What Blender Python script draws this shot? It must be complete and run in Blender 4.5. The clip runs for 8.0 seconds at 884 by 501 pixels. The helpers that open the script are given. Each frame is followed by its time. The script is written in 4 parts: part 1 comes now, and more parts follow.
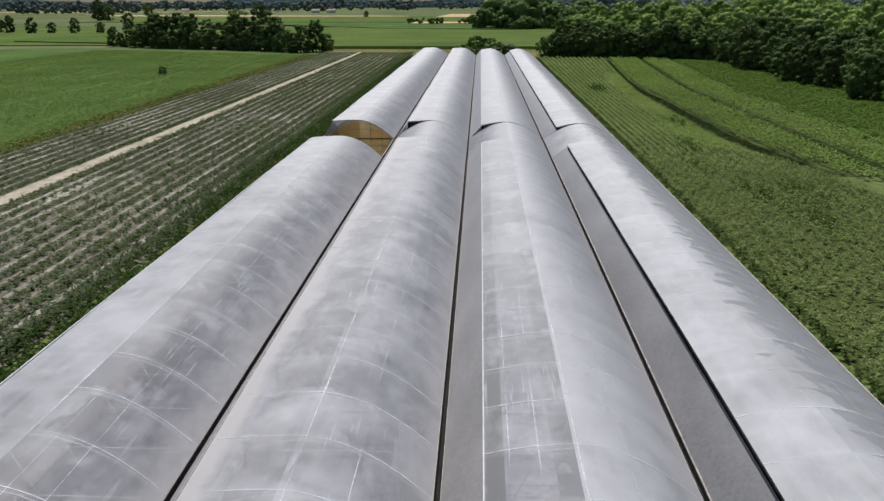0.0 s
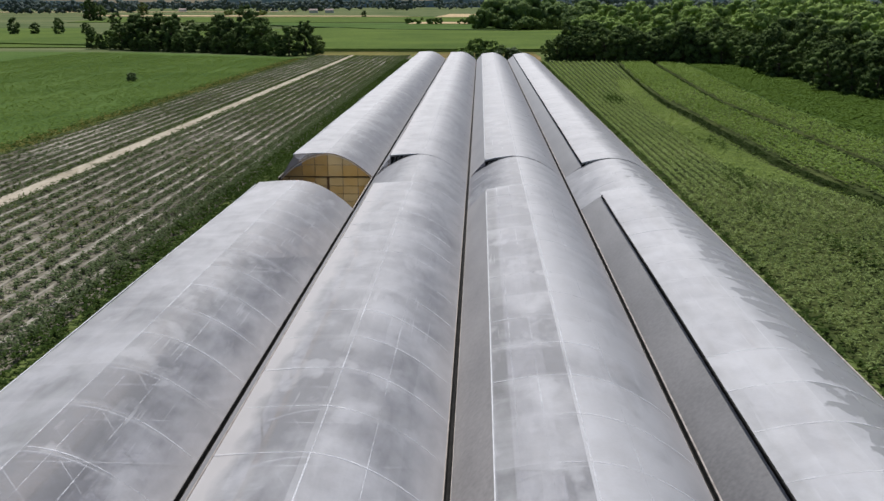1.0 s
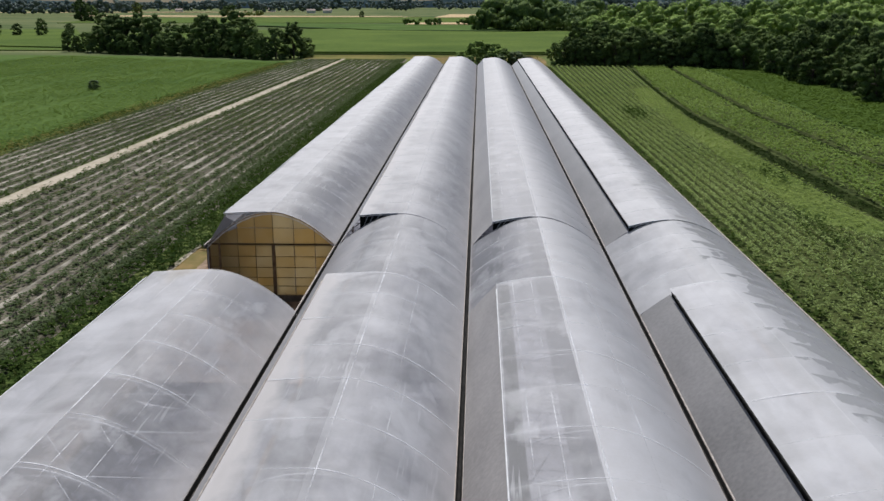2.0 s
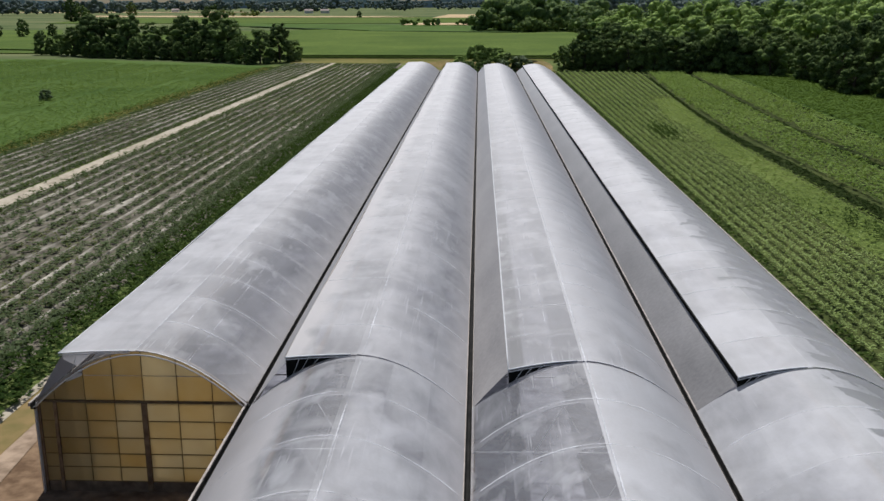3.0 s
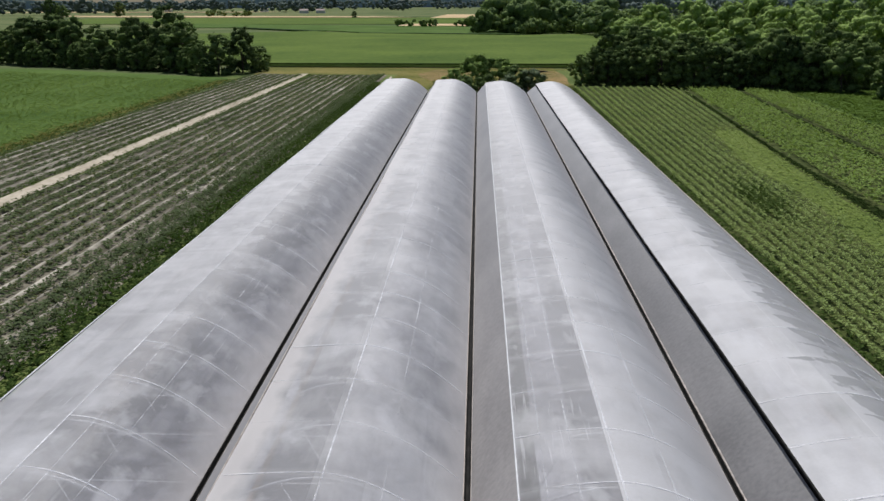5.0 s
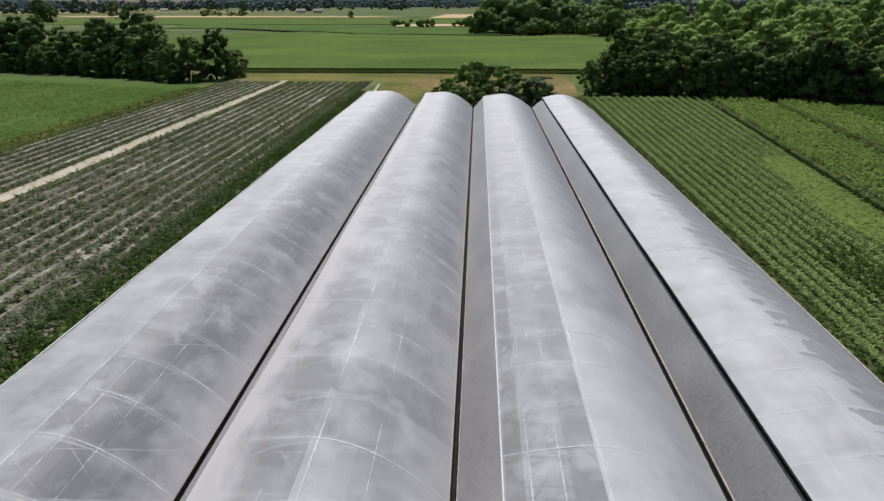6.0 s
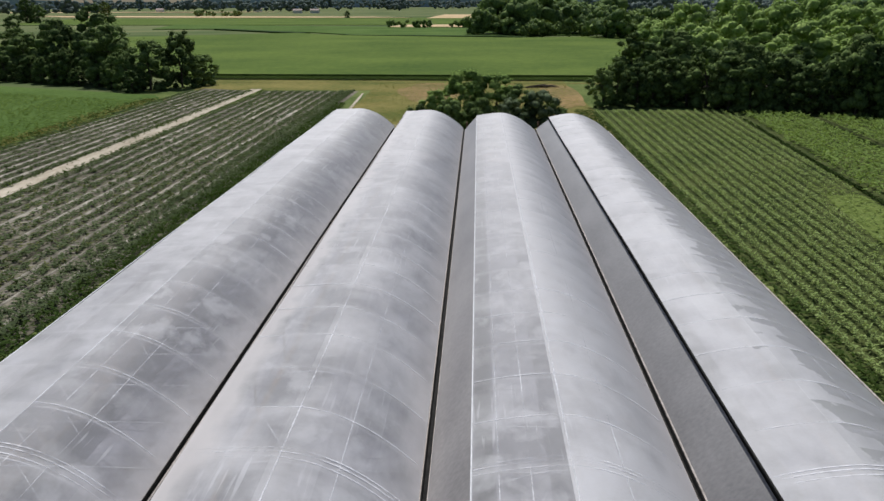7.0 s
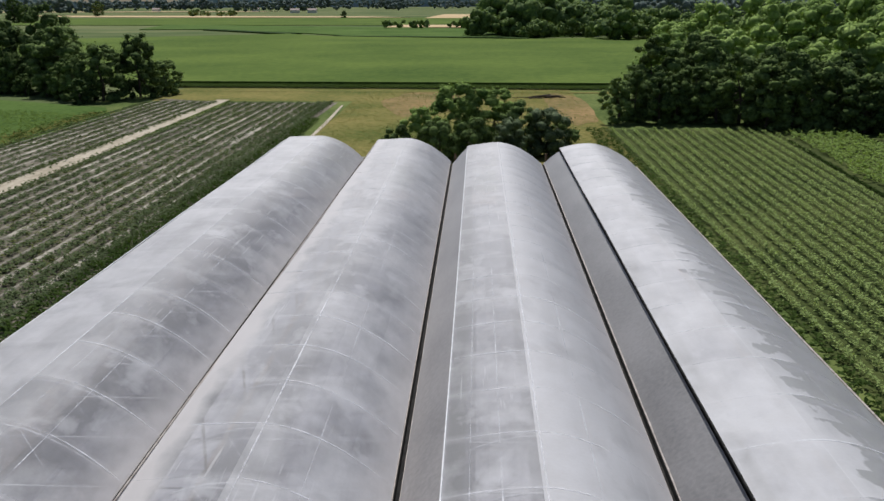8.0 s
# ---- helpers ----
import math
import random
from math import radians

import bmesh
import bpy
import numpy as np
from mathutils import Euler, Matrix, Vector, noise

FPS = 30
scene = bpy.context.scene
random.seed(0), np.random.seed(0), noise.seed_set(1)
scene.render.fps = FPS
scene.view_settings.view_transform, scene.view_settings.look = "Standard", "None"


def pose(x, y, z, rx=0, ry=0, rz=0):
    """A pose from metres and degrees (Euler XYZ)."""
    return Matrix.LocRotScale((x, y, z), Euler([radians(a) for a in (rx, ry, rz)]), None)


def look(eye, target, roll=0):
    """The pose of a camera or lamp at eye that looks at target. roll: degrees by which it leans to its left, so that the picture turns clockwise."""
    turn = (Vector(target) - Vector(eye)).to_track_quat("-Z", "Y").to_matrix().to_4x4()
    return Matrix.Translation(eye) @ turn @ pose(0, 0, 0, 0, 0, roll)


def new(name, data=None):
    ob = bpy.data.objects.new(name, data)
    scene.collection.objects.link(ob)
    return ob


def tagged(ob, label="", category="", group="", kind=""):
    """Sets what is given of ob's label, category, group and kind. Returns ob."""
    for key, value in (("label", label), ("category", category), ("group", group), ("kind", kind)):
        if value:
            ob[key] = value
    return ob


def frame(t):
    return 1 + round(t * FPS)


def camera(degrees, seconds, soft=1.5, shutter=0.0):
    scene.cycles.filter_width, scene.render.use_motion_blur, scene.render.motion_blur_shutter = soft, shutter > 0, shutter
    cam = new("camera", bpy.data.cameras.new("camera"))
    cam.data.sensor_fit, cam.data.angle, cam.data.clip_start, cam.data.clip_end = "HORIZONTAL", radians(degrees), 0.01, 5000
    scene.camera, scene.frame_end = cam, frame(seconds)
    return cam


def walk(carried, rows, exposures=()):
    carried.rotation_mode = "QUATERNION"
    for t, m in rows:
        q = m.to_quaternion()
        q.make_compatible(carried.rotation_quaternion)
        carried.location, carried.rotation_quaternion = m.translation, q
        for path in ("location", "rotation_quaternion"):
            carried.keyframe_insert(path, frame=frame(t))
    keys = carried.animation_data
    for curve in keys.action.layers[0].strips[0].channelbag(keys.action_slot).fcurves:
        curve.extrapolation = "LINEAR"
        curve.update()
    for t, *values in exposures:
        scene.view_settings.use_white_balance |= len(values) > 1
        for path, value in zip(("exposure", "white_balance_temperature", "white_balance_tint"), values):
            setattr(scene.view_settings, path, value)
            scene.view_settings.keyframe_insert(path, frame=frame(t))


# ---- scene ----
cam = camera(50.0, 8.0, soft=1.5)
METRES, EYE, TILT, LEAN, TURN = 193.613, 18.2, 0.0, 0.0, 2.3
ROWS = [
    (0.0, 0.0, 0.0, 0.0, -0.05, -14.62, 0.19),
    (0.5, 0.0017, 0.0617, 0.0, -0.06, -14.62, 0.17),
    (1.0, 0.0033, 0.1235, -0.0, -0.07, -14.63, 0.16),
    (1.5, 0.0048, 0.1853, -0.0002, -0.08, -14.62, 0.15),
    (3.0, 0.01, 0.3712, -0.0008, -0.12, -14.62, 0.19),
    (3.5, 0.012, 0.4335, -0.0008, -0.12, -14.63, 0.18),
    (4.0, 0.0142, 0.4959, -0.0009, -0.13, -14.63, 0.2),
    (4.5, 0.0171, 0.5584, -0.0008, -0.12, -14.65, 0.21),
    (5.0, 0.02, 0.6212, -0.0011, -0.14, -14.64, 0.2),
    (6.5, 0.0316, 0.8101, -0.002, -0.18, -14.65, 0.21),
    (7.0, 0.0366, 0.873, -0.0023, -0.19, -14.65, 0.22),
    (7.5, 0.0415, 0.936, -0.0023, -0.18, -14.67, 0.18),
    (8.0, 0.0457, 0.9987, -0.0027, -0.18, -14.67, 0.19),
]
walk(cam, [(t, pose(0, 0, EYE, TILT, LEAN, TURN) @ pose(METRES * x, METRES * y, METRES * z, 90 + pitch, roll, yaw)) for t, x, y, z, yaw, pitch, roll in ROWS], ((0.0, 0.08, 6250, 9.5), (8.0, 0.08, 6250, 9.5)))

# ---- world, sun ----
SUN_AZ, SUN_EL = -6.0, 60.0      # degrees right of straight ahead, degrees above the horizon
world = bpy.data.worlds.new("world")
scene.world = world
world.use_nodes = True
wn = world.node_tree.nodes
sky = wn.new("ShaderNodeTexSky")
sky.sky_type = "NISHITA"
sky.sun_disc = False
sky.sun_elevation = radians(SUN_EL)
sky.sun_rotation = radians(SUN_AZ)
sky.dust_density = 1.5
wn["Background"].inputs["Strength"].default_value = 0.055
world.node_tree.links.new(sky.outputs["Color"], wn["Background"].inputs["Color"])
sun_data = bpy.data.lights.new("sun", "SUN")
sun_data.energy = 4.1
sun_data.angle = radians(0.6)
sun_data.color = (1.0, 0.965, 0.92)
sun = new("sun", sun_data)
sdir = Vector((math.sin(radians(SUN_AZ)) * math.cos(radians(SUN_EL)), math.cos(radians(SUN_AZ)) * math.cos(radians(SUN_EL)), math.sin(radians(SUN_EL))))
sun.matrix_world = look(sdir * 300, (0, 0, 0))


# ---- materials ----
def base_mat(name, rough=0.8, spec=0.3):
    m = bpy.data.materials.new(name)
    m.use_nodes = True
    b = m.node_tree.nodes["Principled BSDF"]
    b.inputs["Roughness"].default_value = rough
    b.inputs["Specular IOR Level"].default_value = spec
    return m, m.node_tree.nodes, m.node_tree.links, b


def add(nt, kind, **props):
    n = nt.new(kind)
    for k, v in props.items():
        if k == "operation":
            n.operation = v
        elif k == "blend_type":
            n.blend_type = v
        elif k == "data_type":
            n.data_type = v
        elif k == "noise_dimensions":
            n.noise_dimensions = v
    return n


def math_node(nt, ln, op, a, b=None):
    n = add(nt, "ShaderNodeMath", operation=op)
    for i, v in enumerate((a, b)):
        if v is None:
            continue
        if isinstance(v, (int, float)):
            n.inputs[i].default_value = v
        else:
            ln.new(v, n.inputs[i])
    return n.outputs[0]


def noise_at(nt, ln, scale, detail=3.0, stretch=(1, 1, 1), warp=0.0):
    geo = nt.new("ShaderNodeNewGeometry")
    mp = nt.new("ShaderNodeMapping")
    mp.inputs["Scale"].default_value = stretch
    ln.new(geo.outputs["Position"], mp.inputs["Vector"])
    n = nt.new("ShaderNodeTexNoise")
    n.inputs["Scale"].default_value = scale
    n.inputs["Detail"].default_value = detail
    n.inputs["Distortion"].default_value = warp
    ln.new(mp.outputs[0], n.inputs["Vector"])
    return n.outputs["Fac"]


def ramp(nt, ln, fac, *stops):
    r = nt.new("ShaderNodeValToRGB")
    els = r.color_ramp.elements
    while len(els) < len(stops):
        els.new(0.5)
    for e, (p, c) in zip(els, stops):
        e.position = p
        e.color = (*c, 1.0) if not isinstance(c, (int, float)) else (c, c, c, 1.0)
    ln.new(fac, r.inputs["Fac"])
    return r.outputs["Color"]


def mix_col(nt, ln, fac, a, b, kind="MIX"):
    n = nt.new("ShaderNodeMix")
    n.data_type = "RGBA"
    n.blend_type = kind
    for idx, v in ((0, fac), (6, a), (7, b)):
        if isinstance(v, (int, float)):
            n.inputs[idx].default_value = v
        elif isinstance(v, tuple):
            n.inputs[idx].default_value = (*v, 1.0)
        else:
            ln.new(v, n.inputs[idx])
    return n.outputs[2]


def bump(nt, ln, b, height, strength=0.5, dist=0.1):
    n = nt.new("ShaderNodeBump")
    n.inputs["Strength"].default_value = strength
    n.inputs["Distance"].default_value = dist
    ln.new(height, n.inputs["Height"])
    ln.new(n.outputs[0], b.inputs["Normal"])


def ground_mat(name, dark, light, big=0.05, small=1.5, stretch=(1, 1, 1), rough=0.95, bump_by=0.4, bump_dist=0.15):
    m, nt, ln, b = base_mat(name, rough, 0.06)
    n1 = noise_at(nt, ln, big, 4.0, stretch)
    n2 = noise_at(nt, ln, small, 5.0, stretch)
    f = math_node(nt, ln, "ADD", math_node(nt, ln, "MULTIPLY", n1, 0.55), math_node(nt, ln, "MULTIPLY", n2, 0.45))
    ln.new(ramp(nt, ln, f, (0.36, dark), (0.64, light)), b.inputs["Base Color"])
    bump(nt, ln, b, n2, bump_by, bump_dist)
    return m


def leaf_mat(name, dark, light, translucent=0.25, rough=0.9, spread=0.24, patch=0.04, mottle=0.0):
    """Leaves: colour varies leaf by leaf, in patches, and from one plant to the next."""
    m, nt, ln, b = base_mat(name, rough, 0.04)
    geo = nt.new("ShaderNodeNewGeometry")
    info = nt.new("ShaderNodeObjectInfo")
    n1 = noise_at(nt, ln, patch, 3.0)
    a = math_node(nt, ln, "MULTIPLY", geo.outputs["Random Per Island"], spread)
    a = math_node(nt, ln, "ADD", a, math_node(nt, ln, "MULTIPLY", info.outputs["Random"], 0.25))
    a = math_node(nt, ln, "ADD", a, math_node(nt, ln, "MULTIPLY", n1, 0.6))
    if mottle:
        fine = noise_at(nt, ln, mottle, 4.0)
        a = math_node(nt, ln, "ADD", a, math_node(nt, ln, "MULTIPLY", math_node(nt, ln, "SUBTRACT", fine, 0.5), 1.1))
        bump(nt, ln, b, fine, 0.9, 0.5 / mottle)
    col = ramp(nt, ln, a, (0.2, dark), (0.85, light))
    ln.new(col, b.inputs["Base Color"])
    tr = nt.new("ShaderNodeBsdfTranslucent")
    ln.new(mix_col(nt, ln, 0.5, col, (light[0] * 1.1, light[1] * 1.2, light[2] * 0.5)), tr.inputs["Color"])
    mx = nt.new("ShaderNodeMixShader")
    mx.inputs[0].default_value = translucent
    ln.new(b.outputs[0], mx.inputs[1])
    ln.new(tr.outputs[0], mx.inputs[2])
    ln.new(mx.outputs[0], nt["Material Output"].inputs["Surface"])
    return m


def film_mat(name, y0, pitch, clear=0.80, tone=(0.73, 0.73, 0.76)):
    """Diffusing greenhouse film: part scattering, part see-through, dusty and streaked, changing bay by bay."""
    m, nt, ln, b = base_mat(name, 0.6, 0.1)
    geo = nt.new("ShaderNodeNewGeometry")
    sep = nt.new("ShaderNodeSeparateXYZ")
    ln.new(geo.outputs["Position"], sep.inputs[0])
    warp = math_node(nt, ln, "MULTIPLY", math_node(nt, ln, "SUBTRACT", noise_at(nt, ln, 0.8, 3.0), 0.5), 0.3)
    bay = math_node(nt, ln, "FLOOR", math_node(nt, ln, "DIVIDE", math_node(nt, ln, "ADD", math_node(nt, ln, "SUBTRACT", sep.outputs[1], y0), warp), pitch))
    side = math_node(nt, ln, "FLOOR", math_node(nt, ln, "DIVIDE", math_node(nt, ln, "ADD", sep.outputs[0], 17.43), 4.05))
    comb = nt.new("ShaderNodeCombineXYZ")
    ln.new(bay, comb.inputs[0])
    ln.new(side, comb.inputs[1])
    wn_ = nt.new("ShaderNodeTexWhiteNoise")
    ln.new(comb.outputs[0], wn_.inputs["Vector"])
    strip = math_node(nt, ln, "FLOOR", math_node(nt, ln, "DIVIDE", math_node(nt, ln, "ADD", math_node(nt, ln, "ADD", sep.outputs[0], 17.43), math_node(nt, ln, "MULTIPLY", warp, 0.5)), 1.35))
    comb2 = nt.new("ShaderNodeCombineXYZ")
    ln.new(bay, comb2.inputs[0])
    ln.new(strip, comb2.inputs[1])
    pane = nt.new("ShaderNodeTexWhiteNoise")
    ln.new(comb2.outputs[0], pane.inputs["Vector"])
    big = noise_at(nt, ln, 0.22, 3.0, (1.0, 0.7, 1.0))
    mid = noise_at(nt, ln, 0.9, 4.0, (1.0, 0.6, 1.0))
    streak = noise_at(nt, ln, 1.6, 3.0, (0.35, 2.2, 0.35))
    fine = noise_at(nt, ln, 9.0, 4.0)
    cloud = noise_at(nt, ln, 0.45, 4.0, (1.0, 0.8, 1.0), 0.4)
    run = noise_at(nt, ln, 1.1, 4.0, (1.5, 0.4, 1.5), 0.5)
    # brightness from viewing angle and sun is put into each slope's milkiness
    slope_clear = ramp(nt, ln, math_node(nt, ln, "DIVIDE", side, 7.0), (0.0, 0.54), (0.143, 0.80), (0.286, 0.72), (0.429, 0.60), (0.571, 0.78), (0.714, 0.20), (0.857, 0.42), (1.0, 0.36))
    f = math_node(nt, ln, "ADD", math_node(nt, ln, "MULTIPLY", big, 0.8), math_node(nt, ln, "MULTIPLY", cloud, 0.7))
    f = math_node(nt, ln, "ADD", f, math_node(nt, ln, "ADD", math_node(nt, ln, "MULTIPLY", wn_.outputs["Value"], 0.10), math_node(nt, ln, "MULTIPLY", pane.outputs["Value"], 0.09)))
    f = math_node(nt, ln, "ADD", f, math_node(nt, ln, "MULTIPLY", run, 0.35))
    seen = math_node(nt, ln, "ADD", slope_clear, math_node(nt, ln, "MULTIPLY", math_node(nt, ln, "SUBTRACT", f, 1.04), 1.05))
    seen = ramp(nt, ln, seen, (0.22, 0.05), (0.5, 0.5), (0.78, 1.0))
    # dust gathers along the hoops
    along = math_node(nt, ln, "FRACT", math_node(nt, ln, "DIVIDE", math_node(nt, ln, "ADD", math_node(nt, ln, "SUBTRACT", sep.outputs[1], y0), warp), pitch))
    seen = math_node(nt, ln, "MULTIPLY", seen, ramp(nt, ln, along, (0.0, 0.82), (0.10, 1.0), (0.88, 1.0), (1.0, 0.82)))
    dust = ramp(nt, ln, math_node(nt, ln, "ADD", math_node(nt, ln, "MULTIPLY", mid, 0.6), math_node(nt, ln, "MULTIPLY", fine, 0.4)), (0.35, (tone[0] * 0.86, tone[1] * 0.85, tone[2] * 0.83)), (0.7, (tone[0] * 1.06, tone[1] * 1.06, tone[2] * 1.06)))
    # shading of the last house's outer foot, put in as clearer film in scallops between the hoops
    outer = math_node(nt, ln, "GREATER_THAN", sep.outputs[0], 6.9)
    scallop = math_node(nt, ln, "MULTIPLY", math_node(nt, ln, "FRACT", math_node(nt, ln, "MULTIPLY", along, 2.0)), math_node(nt, ln, "MULTIPLY", big, 0.26))
    reach = math_node(nt, ln, "ADD", math_node(nt, ln, "FRACT", math_node(nt, ln, "DIVIDE", math_node(nt, ln, "ADD", sep.outputs[0], 17.43), 8.1)), math_node(nt, ln, "ADD", scallop, math_node(nt, ln, "MULTIPLY", math_node(nt, ln, "SUBTRACT", mid, 0.5), 0.6)))
    foot_shade = math_node(nt, ln, "MULTIPLY", outer, ramp(nt, ln, reach, (0.655, 0.0), (0.69, 0.74)))
    seen = math_node(nt, ln, "MAXIMUM", seen, foot_shade)
    # dirt washed down to the feet of each arch
    foot = math_node(nt, ln, "FRACT", math_node(nt, ln, "DIVIDE", math_node(nt, ln, "ADD", sep.outputs[0], 17.43), 8.1))
    foot = math_node(nt, ln, "ADD", foot, math_node(nt, ln, "MULTIPLY", math_node(nt, ln, "SUBTRACT", mid, 0.5), 0.16))
    dirt = math_node(nt, ln, "MULTIPLY", ramp(nt, ln, foot, (0.84, 0.0), (0.97, 0.5)), math_node(nt, ln, "SUBTRACT", 1.0, outer))
    low = math_node(nt, ln, "MULTIPLY", ramp(nt, ln, foot, (0.23, 0.85), (0.31, 0.0)), math_node(nt, ln, "LESS_THAN", math_node(nt, ln, "ABSOLUTE", math_node(nt, ln, "ADD", sep.outputs[0], 5.3)), 4.0))
    dirt = math_node(nt, ln, "MAXIMUM", dirt, low)
    smear = math_node(nt, ln, "ADD", math_node(nt, ln, "MULTIPLY", noise_at(nt, ln, 0.6, 4.0, (1.0, 0.65, 1.0), 0.3), 0.75), math_node(nt, ln, "MULTIPLY", run, 0.25))
    white = ramp(nt, ln, smear, (0.55, 0.0), (0.61, 0.30), (0.71, 0.55))
    scr = noise_at(nt, ln, 2.0, 2.0, (4.0, 0.16, 1.0))
    scr = math_node(nt, ln, "MULTIPLY", ramp(nt, ln, scr, (0.62, 0.0), (0.68, 1.0)), ramp(nt, ln, noise_at(nt, ln, 0.16, 2.0), (0.54, 0.0), (0.62, 0.42)))
    white = math_node(nt, ln, "MAXIMUM", white, scr)
    # sheen on the last house's crest, put in as whiter film
    white = math_node(nt, ln, "MAXIMUM", white, math_node(nt, ln, "MULTIPLY", outer, 0.18))
    white = math_node(nt, ln, "MULTIPLY", white, math_node(nt, ln, "SUBTRACT", 1.0, foot_shade))
    col = mix_col(nt, ln, white, dust, (0.80, 0.80, 0.83))
    ln.new(mix_col(nt, ln, dirt, col, (0.735, 0.69, 0.67)), b.inputs["Base Color"])
    bump(nt, ln, b, math_node(nt, ln, "ADD", math_node(nt, ln, "MULTIPLY", mid, 1.0), math_node(nt, ln, "MULTIPLY", streak, 0.5)), 0.22, 0.10)
    tr = nt.new("ShaderNodeBsdfTranslucent")
    tr.inputs["Color"].default_value = (0.78, 0.78, 0.81, 1)
    m1 = nt.new("ShaderNodeMixShader")
    m1.inputs[0].default_value = 0.42
    ln.new(b.outputs[0], m1.inputs[1])
    ln.new(tr.outputs[0], m1.inputs[2])
    tp = nt.new("ShaderNodeBsdfTransparent")
    tp.inputs["Color"].default_value = (0.9, 0.9, 0.92, 1)
    m2 = nt.new("ShaderNodeMixShader")
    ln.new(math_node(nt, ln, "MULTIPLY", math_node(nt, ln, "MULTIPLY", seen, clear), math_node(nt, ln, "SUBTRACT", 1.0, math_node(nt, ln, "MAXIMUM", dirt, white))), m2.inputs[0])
    ln.new(m1.outputs[0], m2.inputs[1])
    ln.new(tp.outputs[0], m2.inputs[2])
    gl = nt.new("ShaderNodeBsdfGlossy")
    gl.inputs["Roughness"].default_value = 0.55
    gl.inputs["Color"].default_value = (0.375, 0.372, 0.383, 1)
    bp = nt.new("ShaderNodeBump")
    bp.inputs["Strength"].default_value = 0.18
    bp.inputs["Distance"].default_value = 0.12
    ln.new(mid, bp.inputs["Height"])
    ln.new(bp.outputs[0], gl.inputs["Normal"])
    lw = nt.new("ShaderNodeLayerWeight")
    lw.inputs["Blend"].default_value = 0.5
    sheen = math_node(nt, ln, "MINIMUM", math_node(nt, ln, "ADD", math_node(nt, ln, "MULTIPLY", math_node(nt, ln, "POWER", lw.outputs["Facing"], 4.0), 1.15), 0.03), 0.82)
    m3 = nt.new("ShaderNodeMixShader")
    ln.new(math_node(nt, ln, "MULTIPLY", sheen, math_node(nt, ln, "SUBTRACT", 1.0, math_node(nt, ln, "MULTIPLY", foot_shade, 0.95))), m3.inputs[0])
    ln.new(m2.outputs[0], m3.inputs[1])
    ln.new(gl.outputs[0], m3.inputs[2])
    ln.new(m3.outputs[0], nt["Material Output"].inputs["Surface"])
    return m


def net_mat(name, tone):
    m, nt, ln, b = base_mat(name, 0.8, 0.2)
    n = noise_at(nt, ln, 0.5, 4.0, (1, 0.35, 1))
    n2 = noise_at(nt, ln, 6.0, 4.0)
    f = math_node(nt, ln, "ADD", math_node(nt, ln, "MULTIPLY", n, 0.6), math_node(nt, ln, "MULTIPLY", n2, 0.4))
    ln.new(ramp(nt, ln, f, (0.35, tuple(0.72 * c for c in tone)), (0.65, tuple(1.28 * c for c in tone))), b.inputs["Base Color"])
    tp = nt.new("ShaderNodeBsdfTransparent")
    mx = nt.new("ShaderNodeMixShader")
    mx.inputs[0].default_value = 0.10
    ln.new(b.outputs[0], mx.inputs[1])
    ln.new(tp.outputs[0], mx.inputs[2])
    gl = nt.new("ShaderNodeBsdfGlossy")
    gl.inputs["Roughness"].default_value = 0.6
    gl.inputs["Color"].default_value = (0.5, 0.5, 0.51, 1)
    fr = nt.new("ShaderNodeFresnel")
    fr.inputs["IOR"].default_value = 1.5
    sheen = nt.new("ShaderNodeMixShader")
    ln.new(fr.outputs[0], sheen.inputs[0])
    ln.new(mx.outputs[0], sheen.inputs[1])
    ln.new(gl.outputs[0], sheen.inputs[2])
    ln.new(sheen.outputs[0], nt["Material Output"].inputs["Surface"])
    bump(nt, ln, b, n2, 0.2, 0.03)
    return m


def plain_mat(name, dark, light, rough=0.6, metal=0.0, scale=3.0):
    m, nt, ln, b = base_mat(name, rough, 0.4)
    b.inputs["Metallic"].default_value = metal
    n = noise_at(nt, ln, scale, 5.0)
    ln.new(ramp(nt, ln, n, (0.3, dark), (0.7, light)), b.inputs["Base Color"])
    bump(nt, ln, b, n, 0.2, 0.02)
    return m


FRONT_Y0, FRONT_STEP = 22.4, 3.26      # hoops of the near house
BACK_Y0, BACK_STEP = 103.9, 3.285       # hoops of the far house
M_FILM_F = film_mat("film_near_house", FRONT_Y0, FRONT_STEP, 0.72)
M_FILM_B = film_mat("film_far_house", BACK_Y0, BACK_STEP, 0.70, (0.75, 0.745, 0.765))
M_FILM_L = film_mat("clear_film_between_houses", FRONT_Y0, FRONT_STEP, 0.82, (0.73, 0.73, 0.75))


def worn_mat(name, col, hide, worn=(0.42, 0.60)):
    """A pale strap under dust and film: it shows here and fades there."""
    m, nt, ln, b = base_mat(name, 0.5, 0.4)
    b.inputs["Base Color"].default_value = (*col, 1)
    n = math_node(nt, ln, "ADD", math_node(nt, ln, "MULTIPLY", noise_at(nt, ln, 0.35, 3.0), 0.7), math_node(nt, ln, "MULTIPLY", noise_at(nt, ln, 5.0, 3.0), 0.3))
    tp = nt.new("ShaderNodeBsdfTransparent")
    mx = nt.new("ShaderNodeMixShader")
    ln.new(ramp(nt, ln, n, (worn[0], hide), (worn[1], 0.25)), mx.inputs[0])
    ln.new(b.outputs[0], mx.inputs[1])
    ln.new(tp.outputs[0], mx.inputs[2])
    ln.new(mx.outputs[0], nt["Material Output"].inputs["Surface"])
    return m


